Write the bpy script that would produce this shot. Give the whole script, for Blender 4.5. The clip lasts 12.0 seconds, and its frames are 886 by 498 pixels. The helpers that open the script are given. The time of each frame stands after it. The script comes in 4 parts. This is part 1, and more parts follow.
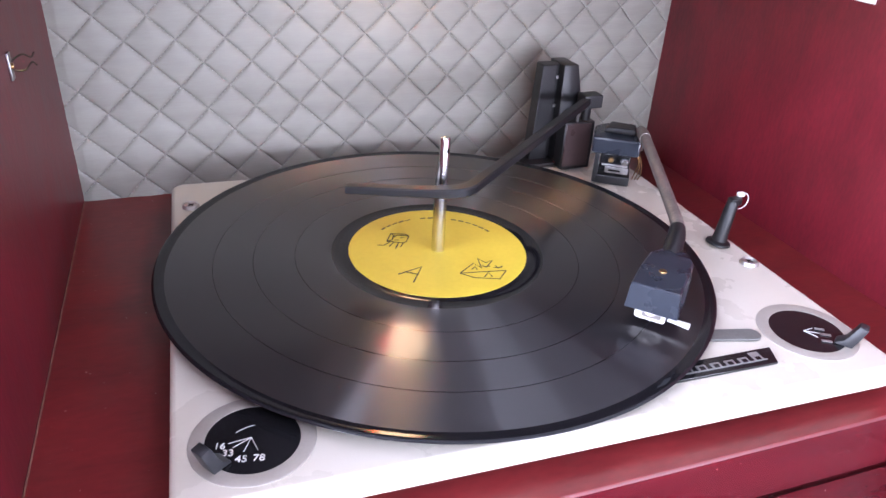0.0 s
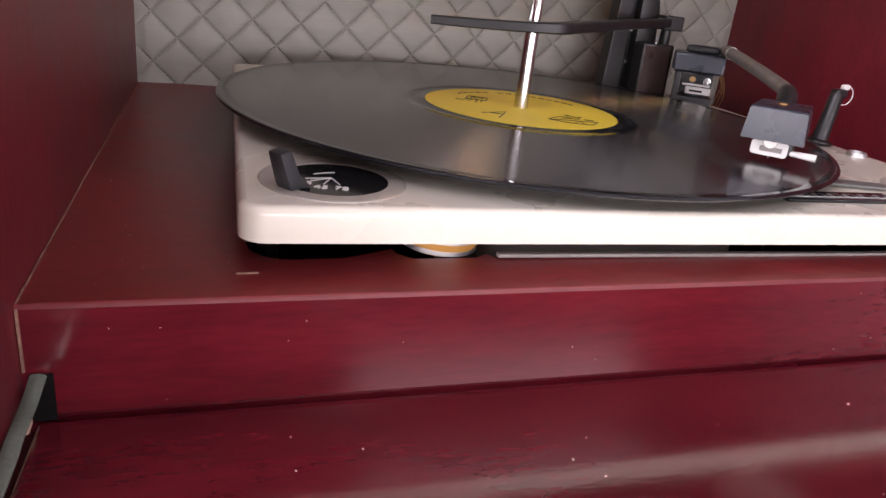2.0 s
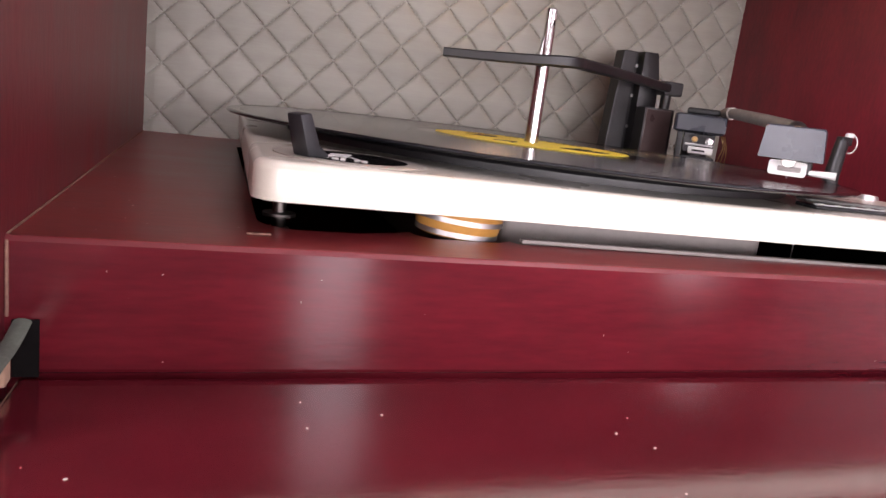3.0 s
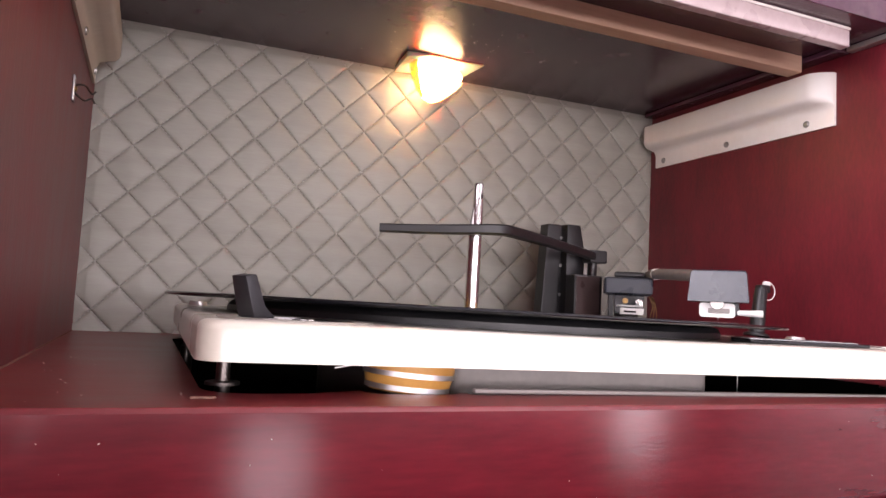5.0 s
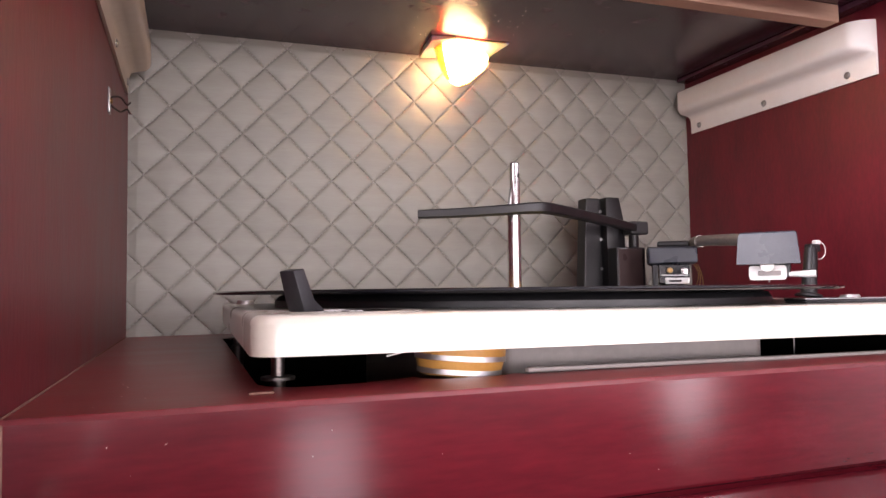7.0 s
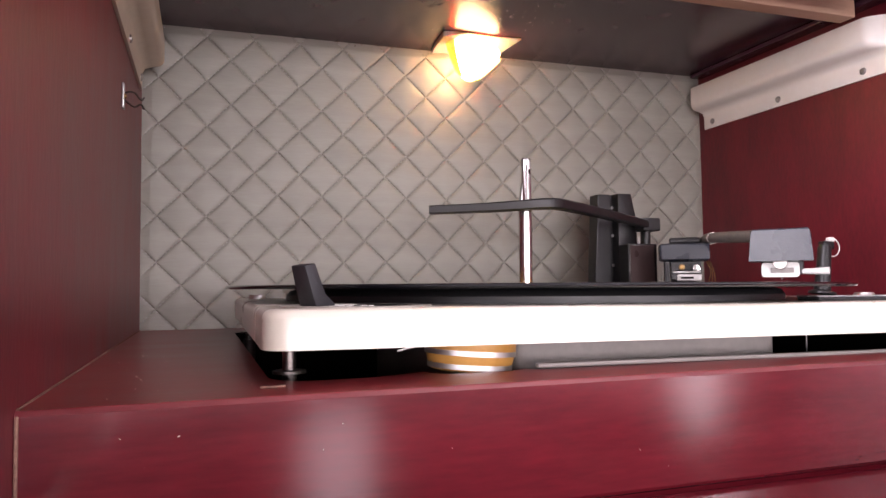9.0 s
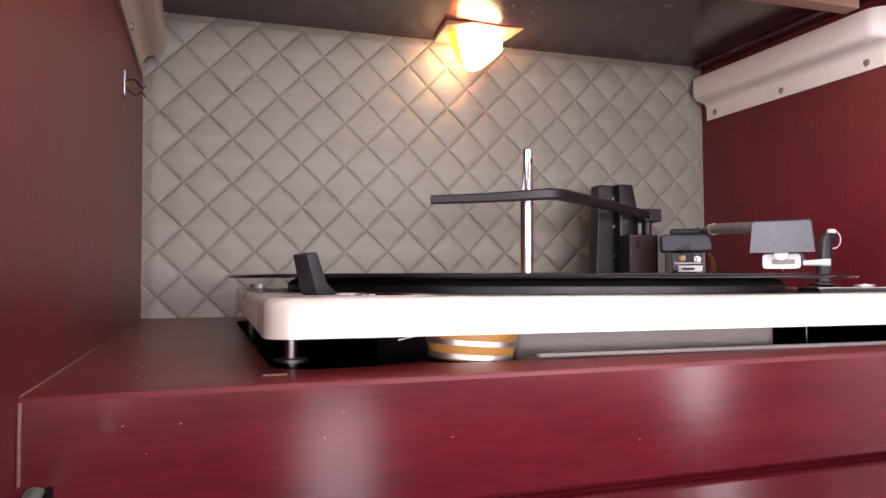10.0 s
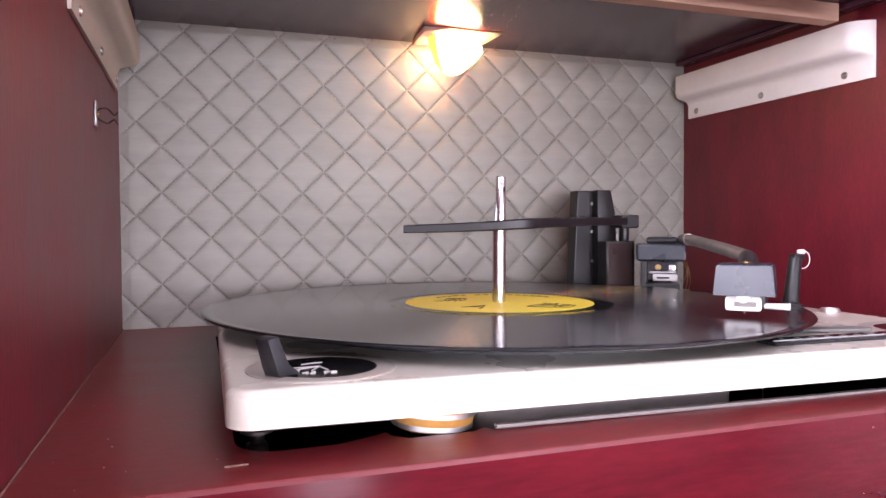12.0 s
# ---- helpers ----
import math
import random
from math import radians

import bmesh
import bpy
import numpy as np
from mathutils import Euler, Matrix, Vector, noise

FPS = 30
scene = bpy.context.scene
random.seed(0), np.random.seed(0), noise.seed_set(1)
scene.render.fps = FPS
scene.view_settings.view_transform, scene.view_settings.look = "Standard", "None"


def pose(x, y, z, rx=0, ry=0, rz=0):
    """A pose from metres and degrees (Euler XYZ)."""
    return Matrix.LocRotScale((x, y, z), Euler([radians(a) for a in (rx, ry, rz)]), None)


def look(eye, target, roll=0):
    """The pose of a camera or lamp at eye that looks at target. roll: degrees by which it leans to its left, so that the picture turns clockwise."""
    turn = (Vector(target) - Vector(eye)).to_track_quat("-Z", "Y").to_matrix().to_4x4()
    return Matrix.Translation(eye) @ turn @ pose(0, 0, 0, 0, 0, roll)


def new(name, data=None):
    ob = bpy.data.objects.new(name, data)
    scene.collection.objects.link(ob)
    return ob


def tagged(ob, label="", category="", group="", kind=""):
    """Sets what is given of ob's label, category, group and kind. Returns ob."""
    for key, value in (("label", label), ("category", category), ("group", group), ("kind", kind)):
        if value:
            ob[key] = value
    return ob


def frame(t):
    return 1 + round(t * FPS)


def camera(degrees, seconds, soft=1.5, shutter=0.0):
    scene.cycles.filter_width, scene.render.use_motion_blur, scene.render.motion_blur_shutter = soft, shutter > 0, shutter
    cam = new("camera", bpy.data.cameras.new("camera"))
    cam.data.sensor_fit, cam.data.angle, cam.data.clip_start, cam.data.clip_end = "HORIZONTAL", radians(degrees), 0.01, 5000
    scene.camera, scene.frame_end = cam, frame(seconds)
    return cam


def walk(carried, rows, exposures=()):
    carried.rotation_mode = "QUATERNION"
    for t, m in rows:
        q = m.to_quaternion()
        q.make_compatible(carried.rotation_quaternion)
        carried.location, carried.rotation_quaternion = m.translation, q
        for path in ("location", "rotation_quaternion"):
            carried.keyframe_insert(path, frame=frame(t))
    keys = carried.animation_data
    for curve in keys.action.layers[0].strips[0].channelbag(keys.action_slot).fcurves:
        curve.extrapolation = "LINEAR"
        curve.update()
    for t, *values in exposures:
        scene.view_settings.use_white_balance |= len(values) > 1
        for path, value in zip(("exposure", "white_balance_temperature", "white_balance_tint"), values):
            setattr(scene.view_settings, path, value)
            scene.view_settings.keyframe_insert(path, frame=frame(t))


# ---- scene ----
cam = camera(63.6, 12.0)
PATH = [
    (0, (-0.1192, -0.3305, 0.2227), (-0.0584, -0.1666, 0.1255), 3.0),
    (0.5, (-0.1305, -0.3382, 0.1972), (-0.0641, -0.1718, 0.1082), 4.1),
    (1, (-0.137, -0.3379, 0.1636), (-0.072, -0.1687, 0.079), 4.9),
    (1.5, (-0.1398, -0.342, 0.1322), (-0.0781, -0.17, 0.051), 5.8),
    (1.8, (-0.1484, -0.3444, 0.1029), (-0.0883, -0.1704, 0.0248), 6.0),
    (2, (-0.1501, -0.343, 0.0891), (-0.0901, -0.1665, 0.0165), 6.3),
    (2.5, (-0.1551, -0.3413, 0.0598), (-0.0947, -0.1584, 0.0059), 6.7),
    (2.7, (-0.1551, -0.3416, 0.0512), (-0.0941, -0.1575, 0.0026), 7.0),
    (4.3, (-0.1588, -0.3412, 0.0268), (-0.0879, -0.1542, 0.0299), 5.0),
    (4.5, (-0.1588, -0.3422, 0.0272), (-0.0859, -0.156, 0.0343), 4.4),
    (5, (-0.1582, -0.3422, 0.0272), (-0.0823, -0.1578, 0.0433), 3.0),
    (5.5, (-0.1583, -0.3417, 0.0261), (-0.081, -0.1581, 0.0436), 1.6),
    (6, (-0.1596, -0.3406, 0.0264), (-0.0837, -0.156, 0.0384), 0.1),
    (6.5, (-0.1602, -0.341, 0.0275), (-0.0886, -0.1547, 0.0391), -0.8),
    (7, (-0.1601, -0.3408, 0.0266), (-0.0934, -0.1526, 0.0383), -1.0),
    (9, (-0.1601, -0.3413, 0.0264), (-0.0964, -0.152, 0.037), -0.7),
    (9.5, (-0.1597, -0.3408, 0.0258), (-0.0962, -0.1514, 0.0355), -0.5),
    (10, (-0.1604, -0.3414, 0.0263), (-0.0969, -0.152, 0.0341), -0.4),
    (10.5, (-0.1602, -0.342, 0.0267), (-0.097, -0.1524, 0.0345), -0.5),
    (11, (-0.1593, -0.3416, 0.0267), (-0.0976, -0.1515, 0.0347), -0.4),
    (11.5, (-0.1559, -0.3436, 0.0356), (-0.0909, -0.1547, 0.044), -0.4),
    (12, (-0.1516, -0.3498, 0.0661), (-0.0865, -0.1608, 0.0604), -0.4),
]
walk(cam, [(t, look(eye, target, roll)) for t, eye, target, roll in PATH],
     [(0.0, 0.78, 5350, 11), (1.4, 0.70, 5350, 11), (1.75, 0.0, 6200, 11), (2.05, -0.18, 6400, 12), (2.5, 0.12, 6500, 13), (11.3, 0.10, 6500, 15), (12.0, 0.46, 5980, 17)])


# ---------------------------------------------------------------- world and light
world = bpy.data.worlds.new("world")
scene.world = world
world.use_nodes = True
wn = world.node_tree
sky = wn.nodes.new("ShaderNodeTexSky")
sky.sky_type = 'NISHITA'
sky.sun_disc = False
sky.sun_elevation, sky.sun_rotation = radians(40), radians(200)
wn.links.new(sky.outputs[0], wn.nodes["Background"].inputs[0])
wn.nodes["Background"].inputs[1].default_value = 0.12


def area_lamp(name, place, aim, w, h, power, colour):
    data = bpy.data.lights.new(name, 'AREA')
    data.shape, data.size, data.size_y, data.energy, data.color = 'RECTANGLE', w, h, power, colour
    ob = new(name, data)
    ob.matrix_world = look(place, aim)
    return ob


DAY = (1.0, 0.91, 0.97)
area_lamp("daylight_front", (0.33, -2.66, 0.92), (0.33, 0, 0.92), 0.26, 0.62, 6.5, DAY)
area_lamp("daylight_far", (1.95, -2.66, 0.56), (1.95, 0, 0.56), 0.23, 0.40, 5.2, DAY)
# the side, low and high lamps are added fill, with no known window
area_lamp("fill_side", (-1.86, -1.25, 0.85), (0, -1.25, 0.85), 1.3, 2.6, 120, DAY)
area_lamp("fill_low", (-0.50, -2.66, 0.06), (-0.50, 0, 0.06), 1.60, 0.46, 35, DAY)
area_lamp("fill_low_far", (1.20, -2.66, 0.06), (1.20, 0, 0.06), 1.50, 0.46, 35, DAY)
area_lamp("fill_high_far", (1.20, -2.66, 2.02), (1.20, -0.2, 0.6), 1.50, 0.45, 36, DAY)
area_lamp("daylight_behind", (1.65, 0.86, 1.00), (1.65, 0, 1.00), 1.5, 1.2, 26, (1.0, 0.95, 1.0))


# ---------------------------------------------------------------- materials
def material(name, colour, rough=0.5, metal=0.0, dark=None, scale=60.0, amount=0.5, stretch=(1, 1, 1), bump=0.0,
             bump_scale=400.0, coat=0.0, rough_var=0.1, spots=0.0, spot_colour=(0.5, 0.45, 0.4), spec=0.5):
    """Two scales of colour noise, a little uneven gloss and fine relief."""
    mat = bpy.data.materials.new(name)
    mat.use_nodes = True
    nt = mat.node_tree
    n, l = nt.nodes, nt.links
    b = n["Principled BSDF"]
    tc = n.new("ShaderNodeTexCoord")
    mp = n.new("ShaderNodeMapping")
    mp.inputs["Scale"].default_value = stretch
    l.new(tc.outputs["Object"], mp.inputs[0])
    big = n.new("ShaderNodeTexNoise")
    big.inputs["Scale"].default_value, big.inputs["Detail"].default_value = scale, 6
    fine = n.new("ShaderNodeTexNoise")
    fine.inputs["Scale"].default_value, fine.inputs["Detail"].default_value = scale * 9, 4
    l.new(mp.outputs[0], big.inputs[0])
    l.new(mp.outputs[0], fine.inputs[0])
    mix = n.new("ShaderNodeMath")
    mix.operation = 'MULTIPLY_ADD'
    l.new(big.outputs[0], mix.inputs[0])
    mix.inputs[1].default_value = 0.65
    half = n.new("ShaderNodeMath")
    half.operation = 'MULTIPLY'
    half.inputs[1].default_value = 0.35
    l.new(fine.outputs[0], half.inputs[0])
    l.new(half.outputs[0], mix.inputs[2])
    ramp = n.new("ShaderNodeValToRGB")
    if dark is None:
        dark = tuple(c * (1 - amount) for c in colour)
    ramp.color_ramp.elements[0].position, ramp.color_ramp.elements[1].position = 0.32, 0.68
    ramp.color_ramp.elements[0].color = (*dark, 1)
    ramp.color_ramp.elements[1].color = (*colour, 1)
    l.new(mix.outputs[0], ramp.inputs[0])
    out = ramp.outputs[0]
    if spots:
        dust = n.new("ShaderNodeTexNoise")
        dust.inputs["Scale"].default_value, dust.inputs["Detail"].default_value = 55, 8
        l.new(tc.outputs["Object"], dust.inputs[0])
        cut = n.new("ShaderNodeMapRange")
        cut.inputs[1].default_value, cut.inputs[2].default_value, cut.inputs[4].default_value = 0.5, 0.8, spots
        l.new(dust.outputs[0], cut.inputs[0])
        blend = n.new("ShaderNodeMixRGB")
        blend.inputs[2].default_value = (*spot_colour, 1)
        l.new(cut.outputs[0], blend.inputs[0])
        l.new(out, blend.inputs[1])
        out = blend.outputs[0]
    l.new(out, b.inputs["Base Color"])
    rr = n.new("ShaderNodeMapRange")
    rr.inputs[3].default_value, rr.inputs[4].default_value = max(0.02, rough - rough_var), min(1, rough + rough_var)
    l.new(big.outputs[0], rr.inputs[0])
    l.new(rr.outputs[0], b.inputs["Roughness"])
    b.inputs["Metallic"].default_value = metal
    b.inputs["Coat Weight"].default_value = coat
    b.inputs["Coat Roughness"].default_value = 0.12
    b.inputs["Specular IOR Level"].default_value = spec
    if bump:
        bn = n.new("ShaderNodeTexNoise")
        bn.inputs["Scale"].default_value, bn.inputs["Detail"].default_value = bump_scale, 3
        l.new(mp.outputs[0], bn.inputs[0])
        bp = n.new("ShaderNodeBump")
        bp.inputs["Strength"].default_value, bp.inputs["Distance"].default_value = bump, 0.001
        l.new(bn.outputs[0], bp.inputs["Height"])
        l.new(bp.outputs[0], b.inputs["Normal"])
    return mat


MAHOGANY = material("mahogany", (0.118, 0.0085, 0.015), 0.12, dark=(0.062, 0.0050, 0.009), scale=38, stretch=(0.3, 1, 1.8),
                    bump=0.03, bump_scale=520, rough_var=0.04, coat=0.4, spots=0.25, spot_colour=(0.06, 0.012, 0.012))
# worn bevel, paler so that its soft highlight is partly in the colour
MAHOGANY_WORN_SHEEN = material("mahogany_worn_sheen", (0.150, 0.020, 0.024), 0.36, dark=(0.085, 0.008, 0.012), scale=60, stretch=(0.3, 1, 1), bump=0.08)
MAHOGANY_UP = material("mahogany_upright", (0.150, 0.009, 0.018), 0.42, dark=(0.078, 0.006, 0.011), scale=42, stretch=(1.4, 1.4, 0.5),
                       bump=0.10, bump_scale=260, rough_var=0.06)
# paler copy of the stain: light on the shelf top is in its colour
MAHOGANY_TOP_LIT = material("mahogany_shelf_lit", (0.185, 0.018, 0.020), 0.34, dark=(0.100, 0.010, 0.012), scale=40, stretch=(0.35, 1, 2.2),
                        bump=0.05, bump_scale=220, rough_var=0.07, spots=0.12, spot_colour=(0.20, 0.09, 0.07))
RAW_WOOD = material("raw_wood", (0.62, 0.42, 0.30), 0.6, dark=(0.46, 0.28, 0.19), scale=22, stretch=(0.15, 1.5, 1.5), bump=0.15)
# lacquer with the white it reflects mixed into the base colour
LACQUER_REFLECTING = material("lacquer_reflecting", (0.52, 0.43, 0.43), 0.28, dark=(0.42, 0.33, 0.33), scale=40, coat=0.4)
CEILING_MAT = material("dark_board", (0.085, 0.031, 0.056), 0.23, dark=(0.045, 0.020, 0.030), scale=25, bump=0.10, bump_scale=420,
                       coat=0.12, rough_var=0.08, spots=0.35, spot_colour=(0.20, 0.14, 0.14))
QUILT = material("grey_vinyl", (0.335, 0.328, 0.282), 0.38, dark=(0.280, 0.272, 0.234), scale=40, stretch=(0.3, 1, 3), bump=0.25,
                 bump_scale=1100, rough_var=0.06)
THREAD = material("thread", (0.54, 0.52, 0.48), 0.7, scale=300)
CREAM = material("cream_enamel", (0.64, 0.605, 0.515), 0.28, dark=(0.62, 0.585, 0.495), scale=30, bump=0.04, bump_scale=700,
                 coat=0.3, rough_var=0.05)
BRACKET_WHITE = material("white_plastic", (0.80, 0.77, 0.73), 0.34, dark=(0.74, 0.70, 0.65), scale=20, coat=0.1)
BRACKET_CREAM = material("yellowed_plastic", (0.50, 0.43, 0.35), 0.42, dark=(0.42, 0.35, 0.27), scale=20)
BEIGE = material("beige_bezel", (0.37, 0.345, 0.30), 0.38, dark=(0.31, 0.285, 0.25), scale=60, bump=0.05)
BLACK = material("black_plastic", (0.014, 0.014, 0.015), 0.42, dark=(0.008, 0.008, 0.009), scale=60, bump=0.10, bump_scale=900)
BLACK_GLOSS = material("black_gloss", (0.014, 0.014, 0.016), 0.16, dark=(0.008, 0.008, 0.009), scale=60, rough_var=0.05)
GREY_PLASTIC = material("grey_plastic", (0.028, 0.029, 0.032), 0.42, dark=(0.016, 0.017, 0.019), scale=70, bump=0.08, bump_scale=900)
SHELL = material("head_shell", (0.026, 0.032, 0.046), 0.28, dark=(0.018, 0.022, 0.032), scale=60, bump=0.05, bump_scale=900)
BROWN_PANEL = material("brown_panel", (0.075, 0.048, 0.046), 0.30, dark=(0.05, 0.032, 0.031), scale=60)
CHROME = material("chrome", (0.80, 0.79, 0.78), 0.24, 1.0, scale=90, amount=0.15, rough_var=0.05)
DARK_STEEL = material("dark_steel", (0.17, 0.15, 0.14), 0.36, 1.0, scale=150, amount=0.4)
ALUMINIUM = material("brushed_aluminium", (0.62, 0.61, 0.60), 0.45, 1.0, scale=200, amount=0.15)
STEEL = material("dull_steel", (0.45, 0.44, 0.43), 0.34, 1.0, scale=150, amount=0.3)
TUBE_METAL = material("aged_tube", (0.42, 0.38, 0.35), 0.42, 0.75, dark=(0.25, 0.22, 0.20), scale=70)
BRASS = material("brass", (0.50, 0.32, 0.14), 0.35, 1.0, scale=200)
GREY_METAL = material("grey_pan", (0.24, 0.215, 0.20), 0.55, scale=40, amount=0.25)
# near-black that paints the shade inside the well, the notch and the slots
SHADE_BLACK = material("shade_black", (0.008, 0.007, 0.007), 0.9, scale=40, spec=0.05)
AMBER = material("amber_varnish", (0.55, 0.29, 0.07), 0.35, dark=(0.42, 0.21, 0.05), scale=120)
WHITE_INK = material("white_ink", (0.72, 0.71, 0.68), 0.6, scale=300, amount=0.2)
GREY_INK = material("silver_ink", (0.45, 0.45, 0.44), 0.35, 0.6, scale=300, amount=0.2)
PENCIL = material("pencil", (0.035, 0.033, 0.03), 0.5, scale=300)
PENCIL_SOFT = material("pencil_soft", (0.26, 0.21, 0.07), 0.6, scale=300)
LABEL = material("yellow_label", (0.80, 0.62, 0.055), 0.55, dark=(0.72, 0.55, 0.045), scale=40, bump=0.05, bump_scale=1500)
STRAP = material("grey_green_strap", (0.14, 0.16, 0.13), 0.6, dark=(0.07, 0.08, 0.065), scale=80, bump=0.2)
DUST = material("dust_specks", (0.60, 0.52, 0.45), 0.8, scale=300)
GRIME = material("tan_dust", (0.28, 0.16, 0.11), 0.8, dark=(0.09, 0.03, 0.025), scale=120, bump=0.4)
PLASTER = material("plaster", (0.62, 0.60, 0.62), 0.9, scale=3, amount=0.08, bump=0.2, bump_scale=200)
# invented front wall out of view, dark to weaken reflections in the shelf front
UNSEEN_DARK_WALL = material("unseen_dark_wall", (0.12, 0.085, 0.07), 0.6, scale=6, stretch=(3, 1, 0.3), amount=0.4)
FLOORING = material("floorboards", (0.26, 0.21, 0.18), 0.13, rough_var=0.04, coat=0.6, scale=4, stretch=(1, 0.1, 1), amount=0.4)
CERAMIC = material("lamp_mount", (0.72, 0.60, 0.46), 0.4, scale=60, amount=0.15)
for socket, value in (("Subsurface Weight", 0.9), ("Subsurface Scale", 0.008)):
    CERAMIC.node_tree.nodes["Principled BSDF"].inputs[socket].default_value = value
LEVER_GREY = material("lever_grey", (0.17, 0.17, 0.16), 0.42, dark=(0.11, 0.11, 0.10), scale=90, bump=0.1)


def vinyl(name, rough, aniso, coat=0.0, walls=0.0):
    """Black vinyl; walls: how strongly the groove walls, leaning in and out, catch the light."""
    mat = bpy.data.materials.new(name)
    mat.use_nodes = True
    n, l = mat.node_tree.nodes, mat.node_tree.links
    b = n["Principled BSDF"]
    b.inputs["Base Color"].default_value = (0.010, 0.010, 0.012, 1)
    b.inputs["Anisotropic"].default_value = aniso
    b.inputs["Specular IOR Level"].default_value = 0.32
    b.inputs["Coat Weight"].default_value, b.inputs["Coat Roughness"].default_value = coat, 0.08
    tg = n.new("ShaderNodeTangent")
    tg.direction_type, tg.axis = 'RADIAL', 'Z'
    if aniso:
        b.inputs["Anisotropic Rotation"].default_value = 0.25
        l.new(tg.outputs[0], b.inputs["Tangent"])
    tc = n.new("ShaderNodeTexCoord")
    fl = n.new("ShaderNodeVectorMath")
    fl.operation = 'MULTIPLY'
    fl.inputs[1].default_value = (1, 1, 0)
    l.new(tc.outputs["Object"], fl.inputs[0])
    ln = n.new("ShaderNodeVectorMath")
    ln.operation = 'LENGTH'
    l.new(fl.outputs[0], ln.inputs[0])
    # groove bands of slightly different density, ring by ring
    ring = n.new("ShaderNodeTexNoise")
    ring.noise_dimensions = '1D'
    ring.inputs["Scale"].default_value, ring.inputs["Detail"].default_value = 500, 4
    l.new(ln.outputs["Value"], ring.inputs["W"])
    mr = n.new("ShaderNodeMapRange")
    mr.inputs[3].default_value, mr.inputs[4].default_value = rough * 0.9, rough * 1.1
    l.new(ring.outputs[0], mr.inputs[0])
    l.new(mr.outputs[0], b.inputs["Roughness"])
    if walls:
        unit = n.new("ShaderNodeVectorMath")
        unit.operation = 'NORMALIZE'
        l.new(fl.outputs[0], unit.inputs[0])
        world_dir = n.new("ShaderNodeVectorTransform")
        world_dir.vector_type, world_dir.convert_from, world_dir.convert_to = 'VECTOR', 'OBJECT', 'WORLD'
        l.new(unit.outputs[0], world_dir.inputs[0])
        geo = n.new("ShaderNodeNewGeometry")
        total = b.outputs[0]
        for lean, share in ((0.9, walls), (-0.9, walls * 1.8)):
            side = n.new("ShaderNodeVectorMath")
            side.operation = 'MULTIPLY_ADD'
            side.inputs[1].default_value = (lean, lean, lean)
            l.new(world_dir.outputs[0], side.inputs[0])
            l.new(geo.outputs["Normal"], side.inputs[2])
            norm = n.new("ShaderNodeVectorMath")
            norm.operation = 'NORMALIZE'
            l.new(side.outputs[0], norm.inputs[0])
            gl = n.new("ShaderNodeBsdfAnisotropic")
            gl.inputs["Color"].default_value = (share, share, share, 1)
            gl.inputs["Roughness"].default_value = 0.31
            gl.inputs["Anisotropy"].default_value = 0.7
            l.new(tg.outputs[0], gl.inputs["Tangent"])
            l.new(norm.outputs[0], gl.inputs["Normal"])
            add = n.new("ShaderNodeAddShader")
            l.new(total, add.inputs[0])
            l.new(gl.outputs[0], add.inputs[1])
            total = add.outputs[0]
        l.new(total, n["Material Output"].inputs[0])
    return mat


GROOVES = vinyl("vinyl_grooves", 0.24, 0.80, coat=0.28, walls=0.022)
DEAD_WAX = vinyl("vinyl_smooth", 0.09, 0.0)


def glow(name, colour, strength):
    mat = bpy.data.materials.new(name)
    mat.use_nodes = True
    b = mat.node_tree.nodes["Principled BSDF"]
    b.inputs["Base Color"].default_value = (*colour, 1)
    b.inputs["Emission Color"].default_value = (*colour, 1)
    b.inputs["Emission Strength"].default_value = strength
    return mat


BULB = glow("lit_bulb", (1.0, 0.60, 0.30), 19)


# ---------------------------------------------------------------- mesh helpers
def link(name, bm, mat, angle=35):
    me = bpy.data.meshes.new(name)
    bm.normal_update()
    bm.to_mesh(me)
    bm.free()
    flat = [f.index for f in me.polygons if f.select]
    for f in me.polygons:
        f.use_smooth = True
    me.set_sharp_from_angle(angle=radians(angle))
    for i in flat:
        me.polygons[i].use_smooth = False
    for m in (mat if isinstance(mat, (list, tuple)) else [mat]):
        me.materials.append(m)
    return new(name, me)


AXES = [Matrix.Identity(4)]      # turn of the axes in which the next parts are given


def part(name, bm, mat, parent, label="", angle=35):
    bmesh.ops.transform(bm, matrix=AXES[0], verts=bm.verts)
    ob = link(name, bm, mat, angle)
    ob.parent = parent
    if label:
        tagged(ob, label=label)
    return ob


def structure(name, bm, mat, label, category, angle=35):
    return tagged(link(name, bm, mat, angle), label, category, kind="structure")


def thing(name, label, category, m=None, group=""):
    ob = new(name)
    ob.empty_display_size = 0.02
    if m is not None:
        ob.matrix_world = m
    return tagged(ob, label, category, group)


def box(a, b, bevel=0.0, seg=2, bm=None, turn=None):
    """A box between two corners, bevelled all round, turned by a matrix."""
    own = bmesh.new()
    bmesh.ops.create_cube(own, size=1)
    for v in own.verts:
        v.co = Vector([(a[i] + b[i]) / 2 + v.co[i] * (b[i] - a[i]) for i in range(3)])
    if bevel:
        bmesh.ops.bevel(own, geom=list(own.edges), offset=bevel, segments=seg, profile=0.5, affect='EDGES')
    own.normal_update()
    for f in own.faces:
        f.select = max(abs(c) for c in f.normal) > 0.999
    if turn is not None:
        bmesh.ops.transform(own, matrix=turn, verts=own.verts)
    if bm is None:
        return own
    merge(bm, own)
    return bm


